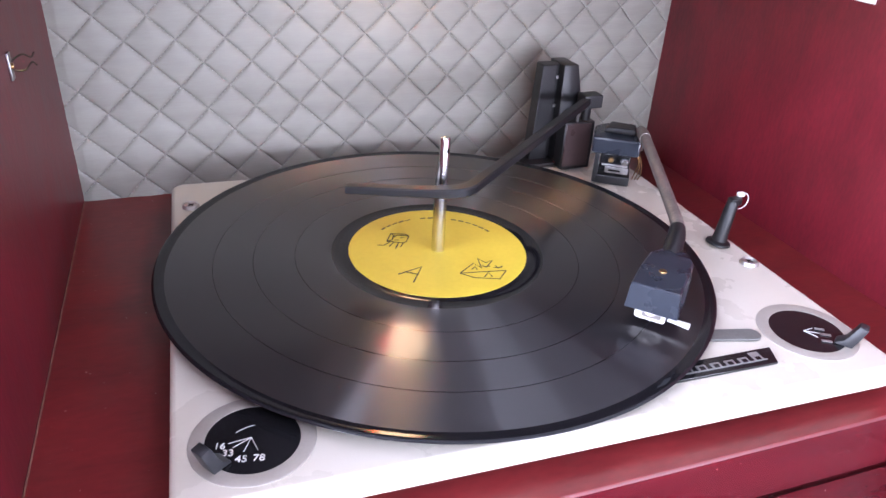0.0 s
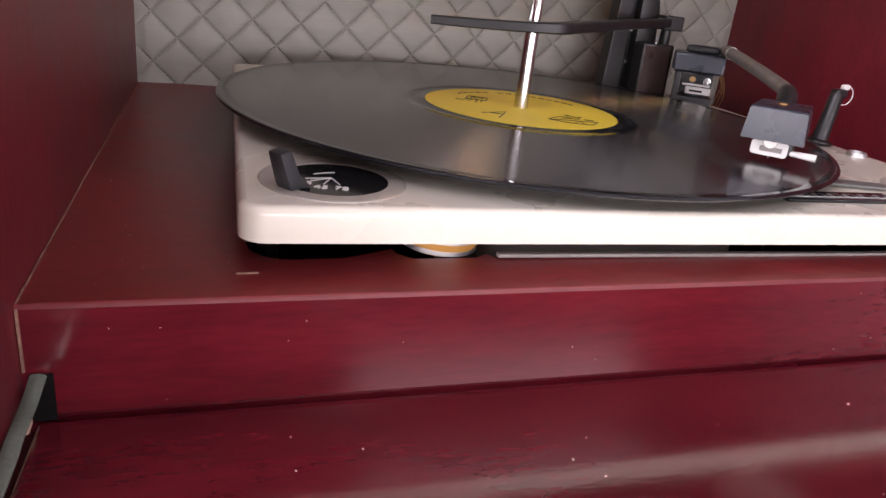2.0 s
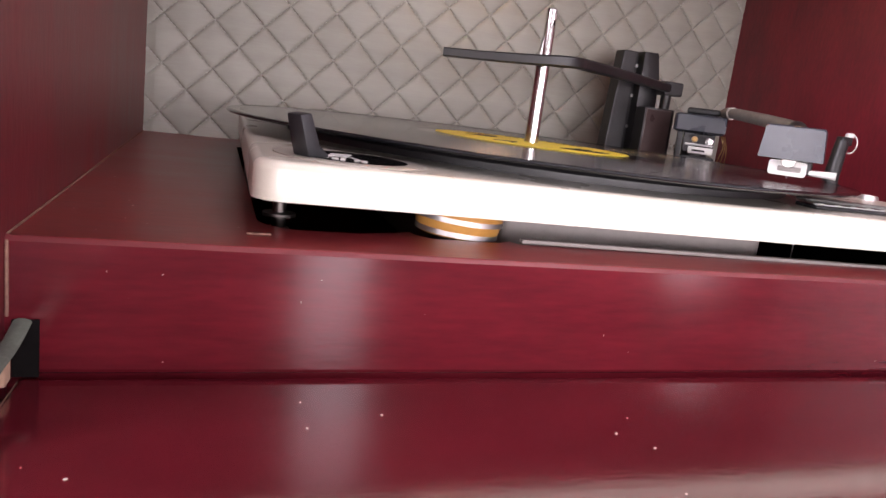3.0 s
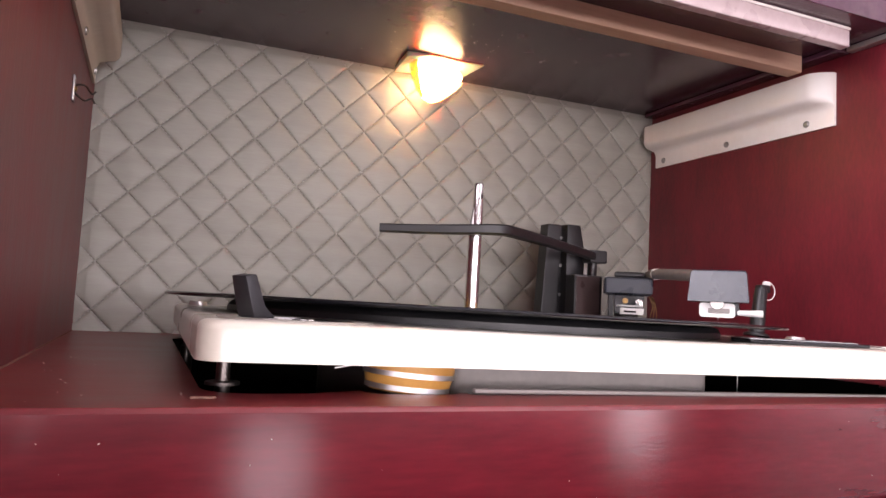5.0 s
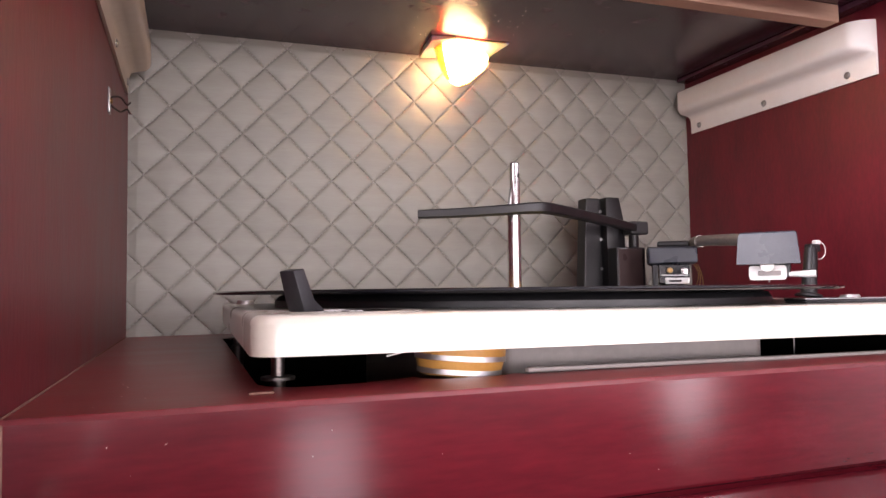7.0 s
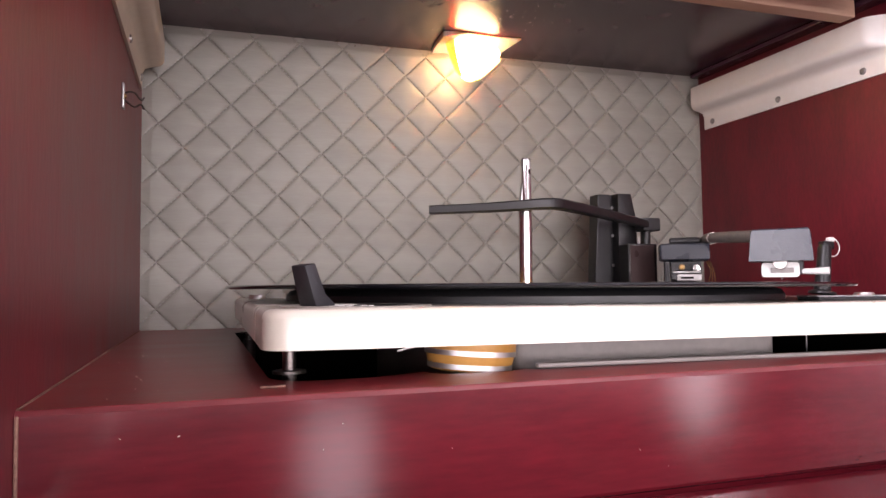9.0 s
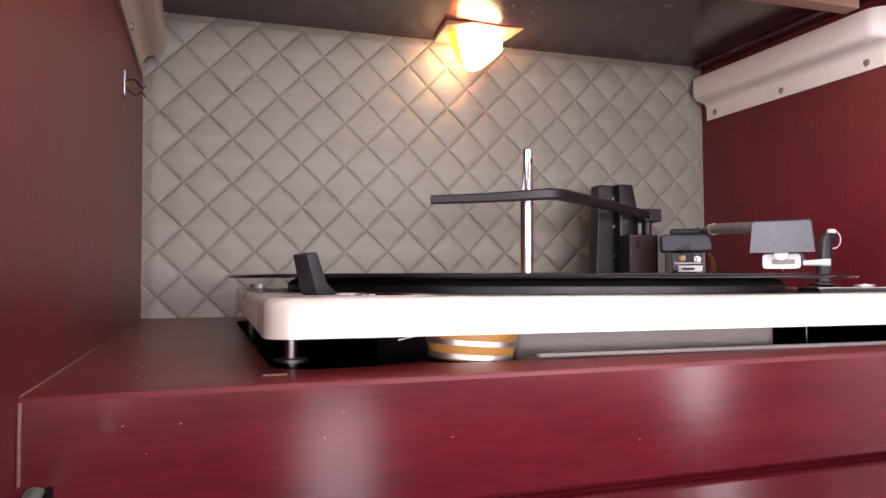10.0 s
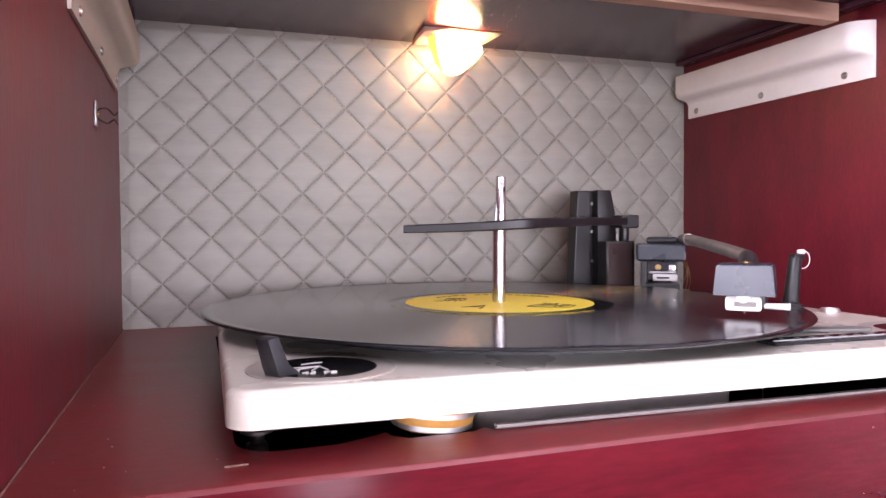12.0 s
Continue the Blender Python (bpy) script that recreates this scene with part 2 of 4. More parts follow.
def merge(bm, own):
    made = [bm.verts.new(v.co) for v in own.verts]
    own.verts.index_update()
    for f in own.faces:
        nf = bm.faces.new([made[v.index] for v in f.verts])
        nf.material_index, nf.select = f.material_index, f.select
    own.free()


def prism(poly, z0, z1, bevel=0.0, seg=2, bm=None, turn=None, top_only=False):
    """A plan outline raised from z0 to z1."""
    own = bmesh.new()
    low = [own.verts.new((x, y, z0)) for x, y in poly]
    high = [own.verts.new((x, y, z1)) for x, y in poly]
    own.faces.new(low[::-1])
    top = own.faces.new(high)
    for i in range(len(poly)):
        j = (i + 1) % len(poly)
        own.faces.new((low[i], low[j], high[j], high[i]))
    bmesh.ops.recalc_face_normals(own, faces=own.faces)
    if bevel:
        edges = list(top.edges) if top_only else list(own.edges)
        bmesh.ops.bevel(own, geom=edges, offset=bevel, segments=seg, profile=0.5, affect='EDGES')
    own.normal_update()
    broad = max(f.calc_area() for f in own.faces)
    for f in own.faces:
        f.select = abs(f.normal.z) > 0.999 or (len(poly) <= 8 and f.calc_area() > 0.05 * broad)
    if turn is not None:
        bmesh.ops.transform(own, matrix=turn, verts=own.verts)
    if bm is None:
        return own
    merge(bm, own)
    return bm


def lathe(profile, seg=48, centre=(0, 0, 0), bm=None, turn=None, mats=None):
    """A profile of (radius, height) turned about the upright."""
    own = bmesh.new()
    rings = []
    for r, z in profile:
        if r < 1e-6:
            rings.append([own.verts.new((centre[0], centre[1], centre[2] + z))])
        else:
            rings.append([own.verts.new((centre[0] + r * math.cos(2 * math.pi * i / seg), centre[1] + r * math.sin(2 * math.pi * i / seg),
                                         centre[2] + z)) for i in range(seg)])
    for k in range(len(rings) - 1):
        p, q = rings[k], rings[k + 1]
        for i in range(seg):
            j = (i + 1) % seg
            if len(p) == 1 and len(q) == 1:
                continue
            if len(p) == 1:
                f = own.faces.new((p[0], q[i], q[j]))
            elif len(q) == 1:
                f = own.faces.new((p[i], p[j], q[0]))
            else:
                f = own.faces.new((p[i], p[j], q[j], q[i]))
            if mats:
                f.material_index = mats[k]
    bmesh.ops.recalc_face_normals(own, faces=own.faces)
    if turn is not None:
        bmesh.ops.transform(own, matrix=turn, verts=own.verts)
    if bm is None:
        return own
    merge(bm, own)
    return bm


def pipe(points, radius, seg=12, bm=None, flat=1.0, closed=False):
    """A round bar along points; radius a number or one for each point."""
    own = bmesh.new()
    pts = [Vector(p) for p in points]
    rad = [radius] * len(pts) if isinstance(radius, (int, float)) else radius
    rings = []
    for i, p in enumerate(pts):
        if closed:
            d = pts[(i + 1) % len(pts)] - pts[i - 1]
        else:
            d = pts[min(i + 1, len(pts) - 1)] - pts[max(i - 1, 0)]
        d.normalize()
        up = Vector((0, 0, 1)) if abs(d.z) < 0.9 else Vector((0, 1, 0))
        side = d.cross(up).normalized()
        up = side.cross(d)
        rings.append([own.verts.new(p + rad[i] * (math.cos(a) * side + flat * math.sin(a) * up))
                      for a in (2 * math.pi * k / seg for k in range(seg))])
    n = len(rings)
    for k in range(n if closed else n - 1):
        p, q = rings[k], rings[(k + 1) % n]
        for i in range(seg):
            j = (i + 1) % seg
            own.faces.new((p[i], p[j], q[j], q[i]))
    if not closed:
        own.faces.new(rings[0][::-1])
        own.faces.new(rings[-1])
    bmesh.ops.recalc_face_normals(own, faces=own.faces)
    if bm is None:
        return own
    merge(bm, own)
    return bm


def rounded(x0, y0, x1, y1, r, n=6):
    """The outline of a rectangle with round corners."""
    out = []
    for cx, cy, a in ((x1 - r, y1 - r, 0), (x0 + r, y1 - r, 90), (x0 + r, y0 + r, 180), (x1 - r, y0 + r, 270)):
        out += [(cx + r * math.cos(radians(a + 90 * k / n)), cy + r * math.sin(radians(a + 90 * k / n))) for k in range(n + 1)]
    return out


def smooth_path(points, per=6):
    """A curve through points."""
    p = [Vector(q) for q in points]
    p = [2 * p[0] - p[1]] + p + [2 * p[-1] - p[-2]]
    out = []
    for i in range(1, len(p) - 2):
        for k in range(per):
            t = k / per
            out.append(0.5 * (2 * p[i] + (p[i + 1] - p[i - 1]) * t + (2 * p[i - 1] - 5 * p[i] + 4 * p[i + 1] - p[i + 2]) * t * t
                              + (3 * p[i] - p[i - 1] - 3 * p[i + 1] + p[i + 2]) * t ** 3))
    out.append(p[-2])
    return out


def writing(text, size, m, depth=0.0002):
    """Letters as a mesh, standing in the plane of m."""
    curve = bpy.data.curves.new("letters", 'FONT')
    curve.body, curve.size, curve.extrude, curve.align_x, curve.align_y = text, size, depth, 'CENTER', 'CENTER'
    tmp = new("letters", curve)
    me = bpy.data.meshes.new_from_object(tmp.evaluated_get(bpy.context.evaluated_depsgraph_get()))
    bpy.data.objects.remove(tmp)
    bm = bmesh.new()
    bm.from_mesh(me)
    bpy.data.meshes.remove(me)
    bmesh.ops.transform(bm, matrix=m, verts=bm.verts)
    return bm


# ---------------------------------------------------------------- cabinet: shelf, walls, ceiling
XL, XR, YF, YB, ZC = -0.1995, 0.2500, -0.1600, 0.1700, 0.2070

# the shelf board with its cut-out for the player, its front edge rounded
def shelf_board():
    bm = bmesh.new()
    outer = [(XL, YF), (XR, YF), (XR, YB), (XL, YB)]
    hole = []
    for cx, cy, r, a0 in ((-0.128, -0.1200, 0.0135, 180), ):
        hole += [(cx + r * math.cos(radians(a0 + 90 * k / 6)), cy + r * math.sin(radians(a0 + 90 * k / 6))) for k in range(7)]
    hole += [(-0.112, -0.1330), (-0.099, -0.128), (-0.0945, -0.1255), (-0.0935, -0.130), (-0.089, -0.1345), (-0.067, -0.1345), (-0.062, -0.131),
             (-0.060, -0.1345), (0.170, -0.1345), (0.178, -0.126), (0.178, 0.118), (0.170, 0.126), (-0.128, 0.126), (-0.1415, 0.113)]
    for loop in (outer, hole):
        vs = [bm.verts.new((x, y, 0)) for x, y in loop]
        for i in range(len(vs)):
            bm.edges.new((vs[i], vs[(i + 1) % len(vs)]))
    bmesh.ops.triangle_fill(bm, use_beauty=True, use_dissolve=False, edges=list(bm.edges), normal=(0, 0, 1))
    ext = bmesh.ops.extrude_face_region(bm, geom=list(bm.faces))
    low = [v for v in ext["geom"] if isinstance(v, bmesh.types.BMVert)]
    bmesh.ops.translate(bm, vec=(0, 0, -0.0340), verts=low)
    bmesh.ops.recalc_face_normals(bm, faces=bm.faces)
    front = [e for e in bm.edges if all(abs(v.co.y - YF) < 1e-5 for v in e.verts) and abs(e.verts[0].co.z - e.verts[1].co.z) < 1e-6]
    bmesh.ops.bevel(bm, geom=front, offset=0.0013, segments=3, profile=0.5, affect='EDGES')
    bm.normal_update()
    for f in bm.faces:
        f.select = max(abs(c) for c in f.normal) > 0.999
        c = f.calc_center_median()
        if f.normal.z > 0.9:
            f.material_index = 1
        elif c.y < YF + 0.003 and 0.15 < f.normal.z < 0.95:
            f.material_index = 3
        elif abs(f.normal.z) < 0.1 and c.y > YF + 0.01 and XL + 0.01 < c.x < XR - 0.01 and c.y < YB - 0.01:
            # inner faces of the cut-out: their shade is painted on
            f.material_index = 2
    return bm


structure("floor_shelf", shelf_board(), [MAHOGANY, MAHOGANY_TOP_LIT, SHADE_BLACK, MAHOGANY_WORN_SHEEN], "red mahogany-stained cabinet shelf with a rounded front edge", "shelf")
structure("well_bottom", box((-0.16, -0.15, -0.075), (0.20, 0.14, -0.070)), SHADE_BLACK, "bottom of the well under the player, its shade painted black", "cabinet")
structure("wall_left", box((XL - 0.018, -0.204, -0.75), (XL, 0.190, 0.2085), 0.0008), MAHOGANY_UP, "red mahogany-stained left cabinet side", "cabinet side")
structure("wall_right", box((XR, -0.204, -0.75), (XR + 0.018, 0.190, 0.2085), 0.0008), MAHOGANY_UP, "red mahogany-stained right cabinet side", "cabinet side")
structure("wall_back", box((XL, 0.1755, -0.75), (XR, 0.189, 0.225)), MAHOGANY_UP, "plain wooden cabinet back behind the padding", "cabinet back")
structure("ceiling", box((XL, -0.0620, ZC), (XR, 0.1750, 0.222), 0.0006), CEILING_MAT, "dark varnished underside of the cabinet top", "ceiling")


# front below the shelf, and the drop flap let down on its stays, rising slightly to its free edge
structure("front_panel", box((XL, -0.158, -0.75), (XR, -0.148, -0.0345)), MAHOGANY, "red mahogany-stained cabinet front below the shelf", "panel")
FLAP = Matrix.Translation((0, -0.1606, -0.0348)) @ pose(0, 0, 0, -2.6, 0, 0)
flap = thing("drop_flap", "glossy red mahogany-stained drop flap let down below the shelf", "flap", FLAP)
part("board", box((-0.1962, -0.2350, -0.0170), (0.2465, 0.0, 0.0), 0.0008), MAHOGANY, flap)
part("worn_end", box((-0.1967, -0.2340, -0.0160), (-0.1962, -0.0005, -0.0006), 0.0002), GRIME, flap, "worn tan end of the flap")


# quilted padding on the back
def wander(x, y, z):
    """The seams run a little out of true."""
    return (x + 0.0009 * noise.noise((x * 14, z * 14, 3.1)), y, z + 0.0009 * noise.noise((x * 14, z * 14, 8.7)))


def quilt():
    h, x0, z0, n = 0.0157, -0.18966, 0.0762, 22
    nx, nz = 30 * n, 15 * n
    wide = 0.01578 / h
    d = h / n
    left, bottom = x0 - h, z0 - 5 * h
    verts, faces = [], []
    for j in range(nz + 1):
        for i in range(nx + 1):
            x, z = left + i * d, bottom + j * d
            u, v = (x - x0 + z - z0) / (2 * h), (x - x0 - z + z0) / (2 * h)
            p = abs(math.sin(math.pi * u)) * abs(math.sin(math.pi * v))
            seam = 0.0222 * min(abs(u - round(u)), abs(v - round(v)))
            hem = max(0.0, min(1.0, (XR - x0 - (x - x0) * wide) / 0.006, (x0 + (x - x0) * wide - XL) / 0.006, (ZC - z) / 0.006))
            p *= hem
            rise = 0.0011 * (0.4 + 0.6 * hem) * (1 - math.exp(-seam / 0.0008)) + 0.0012 * p + 0.0005 * noise.noise((x * 55, z * 55, 0)) * p
            verts.append(wander(x0 + (x - x0) * wide, 0.1718 - rise, z))
    for j in range(nz):
        for i in range(nx):
            a = j * (nx + 1) + i
            x, z = (left + i * d - x0) / h, (bottom + j * d - z0) / h
            s = (math.floor(x + 1e-6) + math.floor(z + 1e-6)) % 2
            b, c, e = a + 1, a + nx + 2, a + nx + 1
            faces += [(a, b, c), (a, c, e)] if s == 0 else [(a, b, e), (b, c, e)]
    me = bpy.data.meshes.new("padding")
    me.from_pydata(verts, [], faces)
    bm = bmesh.new()
    bm.from_mesh(me)
    bpy.data.meshes.remove(me)
    return bm


def stitches():
    h, x0, z0 = 0.0157, -0.18966, 0.0762
    bm = bmesh.new()
    rng = random.Random(4)
    for side in (1, -1):
        for k in range(-22, 36):
            s = -0.36
            while s < 0.36:
                # along a seam: x - x0 = c + s, z - z0 = side * (s - c)
                c = k * h
                x, y, z = wander(x0 + (c + s) * 0.01578 / h, 0.17155, z0 + side * (s - c))
                s += 0.0021
                if not (XL + 0.001 < x < XR - 0.001 and 0.001 < z < ZC - 0.001):
                    continue
                m = Matrix.Translation((x, y, z)) @ Matrix.Rotation(-side * math.pi / 4 + rng.uniform(-.12, .12), 4, 'Y')
                vs = [bm.verts.new(m @ Vector(p)) for p in ((-0.0008, -0.0002, 0), (0, -0.0010, 0.00042), (0.0008, -0.0002, 0), (0, -0.0010, -0.00042))]
                bm.faces.new(vs)
    return bm


pad = thing("quilted_panel", "grey quilted vinyl padding with stitched diamonds on the cabinet back", "padding")
part("padding", quilt(), QUILT, pad, angle=60)
tagged(part("stitching", stitches(), THREAD, pad, "rows of small pale stitches"), kind="stuff")

# ceiling strips
structure("trim_batten", box((-0.190, -0.0005, 0.1955), (0.2350, 0.0110, ZC), 0.0006), RAW_WOOD, "bare wooden batten across the cabinet top", "batten")
structure("trim_front_rail", box((XL, -0.0485, 0.1943), (0.2185, -0.0420, ZC), 0.0008), LACQUER_REFLECTING, "lacquered front rail of the cabinet top, a white reflection in its colour", "rail")
# white strip that paints the highlight on the rail's upper bevel
structure("trim_rail_highlight", box((XL, -0.0492, 0.2046), (0.2185, -0.0486, 0.2062), 0.0002), BRACKET_WHITE, "thin white strip drawing the gloss highlight on the front rail", "trim")
# added strip: its bright metal stands for the window mirrored in glossy trim
structure("trim_reflection", box((0.2440, -0.1000, 0.2032), (XR - 0.0002, -0.0260, 0.2068), 0.0006), ALUMINIUM, "bright strip in place of a window reflection on the side trim", "trim")
strip = box((0.2385, -0.0240, 0.2034), (XR, 0.168, ZC), 0.0010)
for y in (0.150, 0.112, 0.070, 0.032, 0.012):
    lathe([(0, -0.0008), (0.0012, -0.0006), (0.0017, 0.0), (0.0017, 0.0004)], 10, (0.2430, y, 0.2034), bm=strip)
structure("trim_right", strip, CEILING_MAT, "dark strip along the cabinet top", "trim")
structure("trim_left", box((XL, -0.0620, 0.2010), (XL + 0.0115, 0.168, ZC), 0.0010), CEILING_MAT, "dark strip along the cabinet top", "trim")


# side brackets
def bracket(side):
    """A shaped plastic rail screwed to a cabinet side; side 1 right, -1 left."""
    prof = [(0.0002, 0.1585), (0.0018, 0.1585), (0.0020, 0.1690), (0.0034, 0.1722), (0.0075, 0.1736), (0.0125, 0.1748), (0.0146, 0.1772),
            (0.0150, 0.1800), (0.0150, 0.1925), (0.0140, 0.1938), (0.0002, 0.1940)]
    y0, y1 = (-0.0030, 0.1630) if side > 0 else (-0.016, 0.1500)
    bm = bmesh.new()
    stations = []
    for k in range(7):
        a = math.pi / 2 * k / 6
        stations.append((y0 - 0.0115 + 0.0115 * k / 6, 0.10 + 0.90 * math.sin(a) ** 0.8))
    stations += [(y0 + (y1 - y0) * k / 6, 1.0) for k in range(1, 7)]
    wall = XR if side > 0 else XL
    if side < 0:
        prof = [(d, z - 0.0030) for d, z in prof]
    rings = []
    for y, f in stations:
        ring = []
        for d, z in prof:
            keep = min(d, 0.0020)
            ring.append(bm.verts.new((wall - side * (keep + (d - keep) * f), y, z)))
        rings.append(ring)
    for p, q in zip(rings, rings[1:]):
        for i in range(len(prof)):
            j = (i + 1) % len(prof)
            bm.faces.new((p[i], p[j], q[j], q[i]))
    bm.faces.new(rings[0])
    bm.faces.new(rings[-1][::-1])
    bmesh.ops.recalc_face_normals(bm, faces=bm.faces)
    return bm, wall, y0, y1


for side, mat, label in ((1, BRACKET_WHITE, "white plastic rail screwed to the cabinet side"), (-1, BRACKET_CREAM, "yellowed cream plastic rail screwed to the cabinet side")):
    bm, wall, y0, y1 = bracket(side)
    rail = thing("side_rail", label, "bracket", group="rails under the cabinet top")
    part("rail_body", bm, mat, rail, angle=50)
    for y in (y0 + 0.0099, y0 + 0.0827, y1 - 0.0105):
        turn = Matrix.Translation((wall - side * 0.0020, y, 0.1637 if side > 0 else 0.1607)) @ Matrix.Rotation(-side * math.pi / 2, 4, 'Y')
        part("screw", lathe([(0, 0.0013), (0.0012, 0.0012), (0.0021, 0.0007), (0.0024, 0.0), (0.0024, -0.0004)], 14, turn=turn), STEEL, rail, "small steel screw")

# lamp under the cabinet top
lamp = thing("cabinet_lamp", "small lit pear-shaped lamp on a pale mount under the cabinet top", "lamp", Matrix.Translation((0.030, 0.147, ZC)))
mount = prism([(-0.030, -0.020), (-0.012, -0.0225), (0.010, -0.0205), (0.0295, -0.0215), (0.0280, -0.004), (0.027, 0.013), (0.004, 0.0165), (-0.026, 0.0205), (-0.0285, 0.002)], -0.0012, -0.0002, 0.0004)
for v in mount.verts:
    if v.co.z < -0.0006:
        v.co.z -= 0.0030 * max(0.0, -v.co.x - 0.016) / 0.014
part("mount", mount, CERAMIC, lamp, "curled pale lamp mount plate")
LEAN = pose(0.0, -0.003, -0.0014, 0, 14, 0)
PEAR = [(0.0, -0.0275), (0.004, -0.0268), (0.0078, -0.0240), (0.0118, -0.0190), (0.0160, -0.0130), (0.0192, -0.0075), (0.0200, -0.0040), (0.017, -0.0014), (0, -0.0014)]
part("bulb", lathe(PEAR, 28, turn=LEAN), BULB, lamp, "glowing warm bulb")


def cowl(a0, a1, gap):
    """A curved piece standing round part of the bulb."""
    bm = bmesh.new()
    rings = []
    for r, z in PEAR[1:7]:
        rings.append([[bm.verts.new(LEAN @ Vector(((r + gap + d) * math.cos(radians(a0 + (a1 - a0) * k / 12)), (r + gap + d) * math.sin(radians(a0 + (a1 - a0) * k / 12)), z - gap * 0.4)))
                       for k in range(13)] for d in (0.0, 0.0008)])
    for p, q in zip(rings, rings[1:]):
        for d in (0, 1):
            for k in range(12):
                bm.faces.new((p[d][k], p[d][k + 1], q[d][k + 1], q[d][k]))
        for k in (0, 12):
            bm.faces.new((p[0][k], p[1][k], q[1][k], q[0][k]))
    for e in (rings[0], rings[-1]):
        for k in range(12):
            bm.faces.new((e[0][k], e[0][k + 1], e[1][k + 1], e[1][k]))
    bmesh.ops.recalc_face_normals(bm, faces=bm.faces)
    return bm


# added shield, mostly hidden: keeps the bulb's glow off the padding at right
part("light_shield", cowl(-8, 74, 0.0012), CERAMIC, lamp, "added curved shield keeping bulb light off the padding at the right")
part("shade", cowl(176, 208, 0.0008), CERAMIC, lamp, "pale shade at one side of the bulb")

# spring clip on the cabinet side
clip = thing("spring_clip", "small brassy wire spring clip screwed to the cabinet side", "clip", Matrix.Translation((XL, 0.0505, 0.1254)))
part("plate", box((0.0001, -0.0030, -0.0065), (0.0012, 0.0030, 0.0065), 0.0004), STEEL, clip)
part("screw", lathe([(0, 0.0012), (0.0011, 0.0010), (0.0016, 0)], 12, turn=Matrix.Translation((0.0012, 0, 0)) @ Matrix.Rotation(math.pi / 2, 4, 'Y')), BRASS, clip)
for z, dz in ((0.0035, 1), (-0.0035, -1)):
    pts = smooth_path([(0.0010, 0.001, z * 0.5), (0.0030, 0.003, z * 0.9), (0.0055, 0.007, z * 1.05), (0.0080, 0.011, z * 0.35), (0.0095, 0.013, z * 0.9)], 5)
    part("wire", pipe(pts, 0.0005, 8), DARK_STEEL, clip)

# left end: pale joint, notch and strap
bm = box((XL + 0.0002, -0.1606, -0.0195), (XL + 0.0010, -0.1590, -0.001), 0.0003)
box((XL + 0.0002, -0.159, 0.0001), (XL + 0.0008, 0.168, 0.0004), 0.0001, bm=bm)
structure("trim_joint", bm, GRIME, "dusty tan joint line along the shelf end", "trim")
# no hole is cut here: the plate's black stands for shade
structure("trim_notch", box((XL + 0.0016, -0.1607, -0.0345), (XL + 0.0075, -0.1601, -0.0200), 0.0002), SHADE_BLACK, "black plate painting the shade of a notch in the shelf end", "trim")
strap = thing("stay_strap", "grey-green flap stay strap hanging from the shelf end", "strap")
part("band", pipe(smooth_path([(XL + 0.0040, -0.1606, -0.0205), (XL + 0.0032, -0.1700, -0.0236), (XL + 0.0027, -0.1825, -0.0246), (XL + 0.0024, -0.1900, -0.0262), (XL + 0.0022, -0.215, -0.0262)], 6),
                  0.0021, 10, flat=0.5), STRAP, strap)
part("end_block", box((XL + 0.0001, -0.1660, -0.0350), (XL + 0.0016, -0.1608, -0.0270), 0.0005), RAW_WOOD, strap, "bare wood chip beside the strap")

chip = thing("wood_splinter", "pale splinter lying on the shelf", "splinter", pose(-0.1421, -0.1437, 0, 0, 0, 2))
part("sliver", box((-0.0033, -0.0004, 0.0), (0.0033, 0.0004, 0.0006), 0.0002), GRIME, chip)


# ---------------------------------------------------------------- record player
PLAYER = Matrix.Rotation(radians(-0.85), 4, 'Z') @ Matrix.Rotation(radians(0.4), 4, 'Y')
player = thing("record_player", "cream enamelled automatic record changer set in the shelf", "record player", PLAYER)
TOP = 0.0198

part("plinth", prism(rounded(-0.1427, -0.1458, 0.1885, 0.1365, 0.0085), 0.0086, TOP, 0.0026, 4, top_only=True), CREAM, player, "cream enamelled metal deck plate")
part("pan", prism(rounded(-0.058, -0.1185, 0.052, 0.10, 0.004), -0.030, 0.0085, 0.001), GREY_METAL, player, "grey metal pan under the deck plate")
part("front_lip", box((-0.058, -0.1375, 0.0002), (0.186, -0.1348, 0.0016), 0.0004), GREY_METAL, player, "grey rim along the cut-out")

# spring feet and the rest of the works, in the cabinet's axes
AXES[0] = PLAYER.inverted()
for x, y in ((-0.1338, -0.1080), (0.172, -0.1080), (-0.1325, 0.118), (0.172, 0.118)):
    foot = part("spring_foot", lathe([(0, 0.0090), (0.0021, 0.0090), (0.0022, 0.0008), (0.0054, 0.0005), (0.0054, -0.0005), (0.0024, -0.0008), (0.0024, -0.0040), (0.0036, -0.0044), (0.0036, -0.034), (0, -0.034)], 20, (x, y, 0)), DARK_STEEL, player, "steel transit bolt with a washer")

# motor coil can below the plate
can = part("coil_can", lathe([(0, 0.0090), (0.0150, 0.0090), (0.0150, 0.0060), (0.0135, 0.0), (0.0128, -0.0006), (0, -0.0006)], 40, turn=pose(-0.0768, -0.1195, 0, 0, 4, 0)), AMBER, player, "amber varnished coil can")
for z, r in ((0.0052, 0.0149), (0.0008, 0.0138)):
    part("band", lathe([(r - 0.001, z + 0.0010), (r + 0.0002, z + 0.0008), (r + 0.0002, z - 0.0008), (r - 0.001, z - 0.0010)], 40, turn=pose(-0.0768, -0.1195, 0, 0, 4, 0)), ALUMINIUM, can, "silver band")
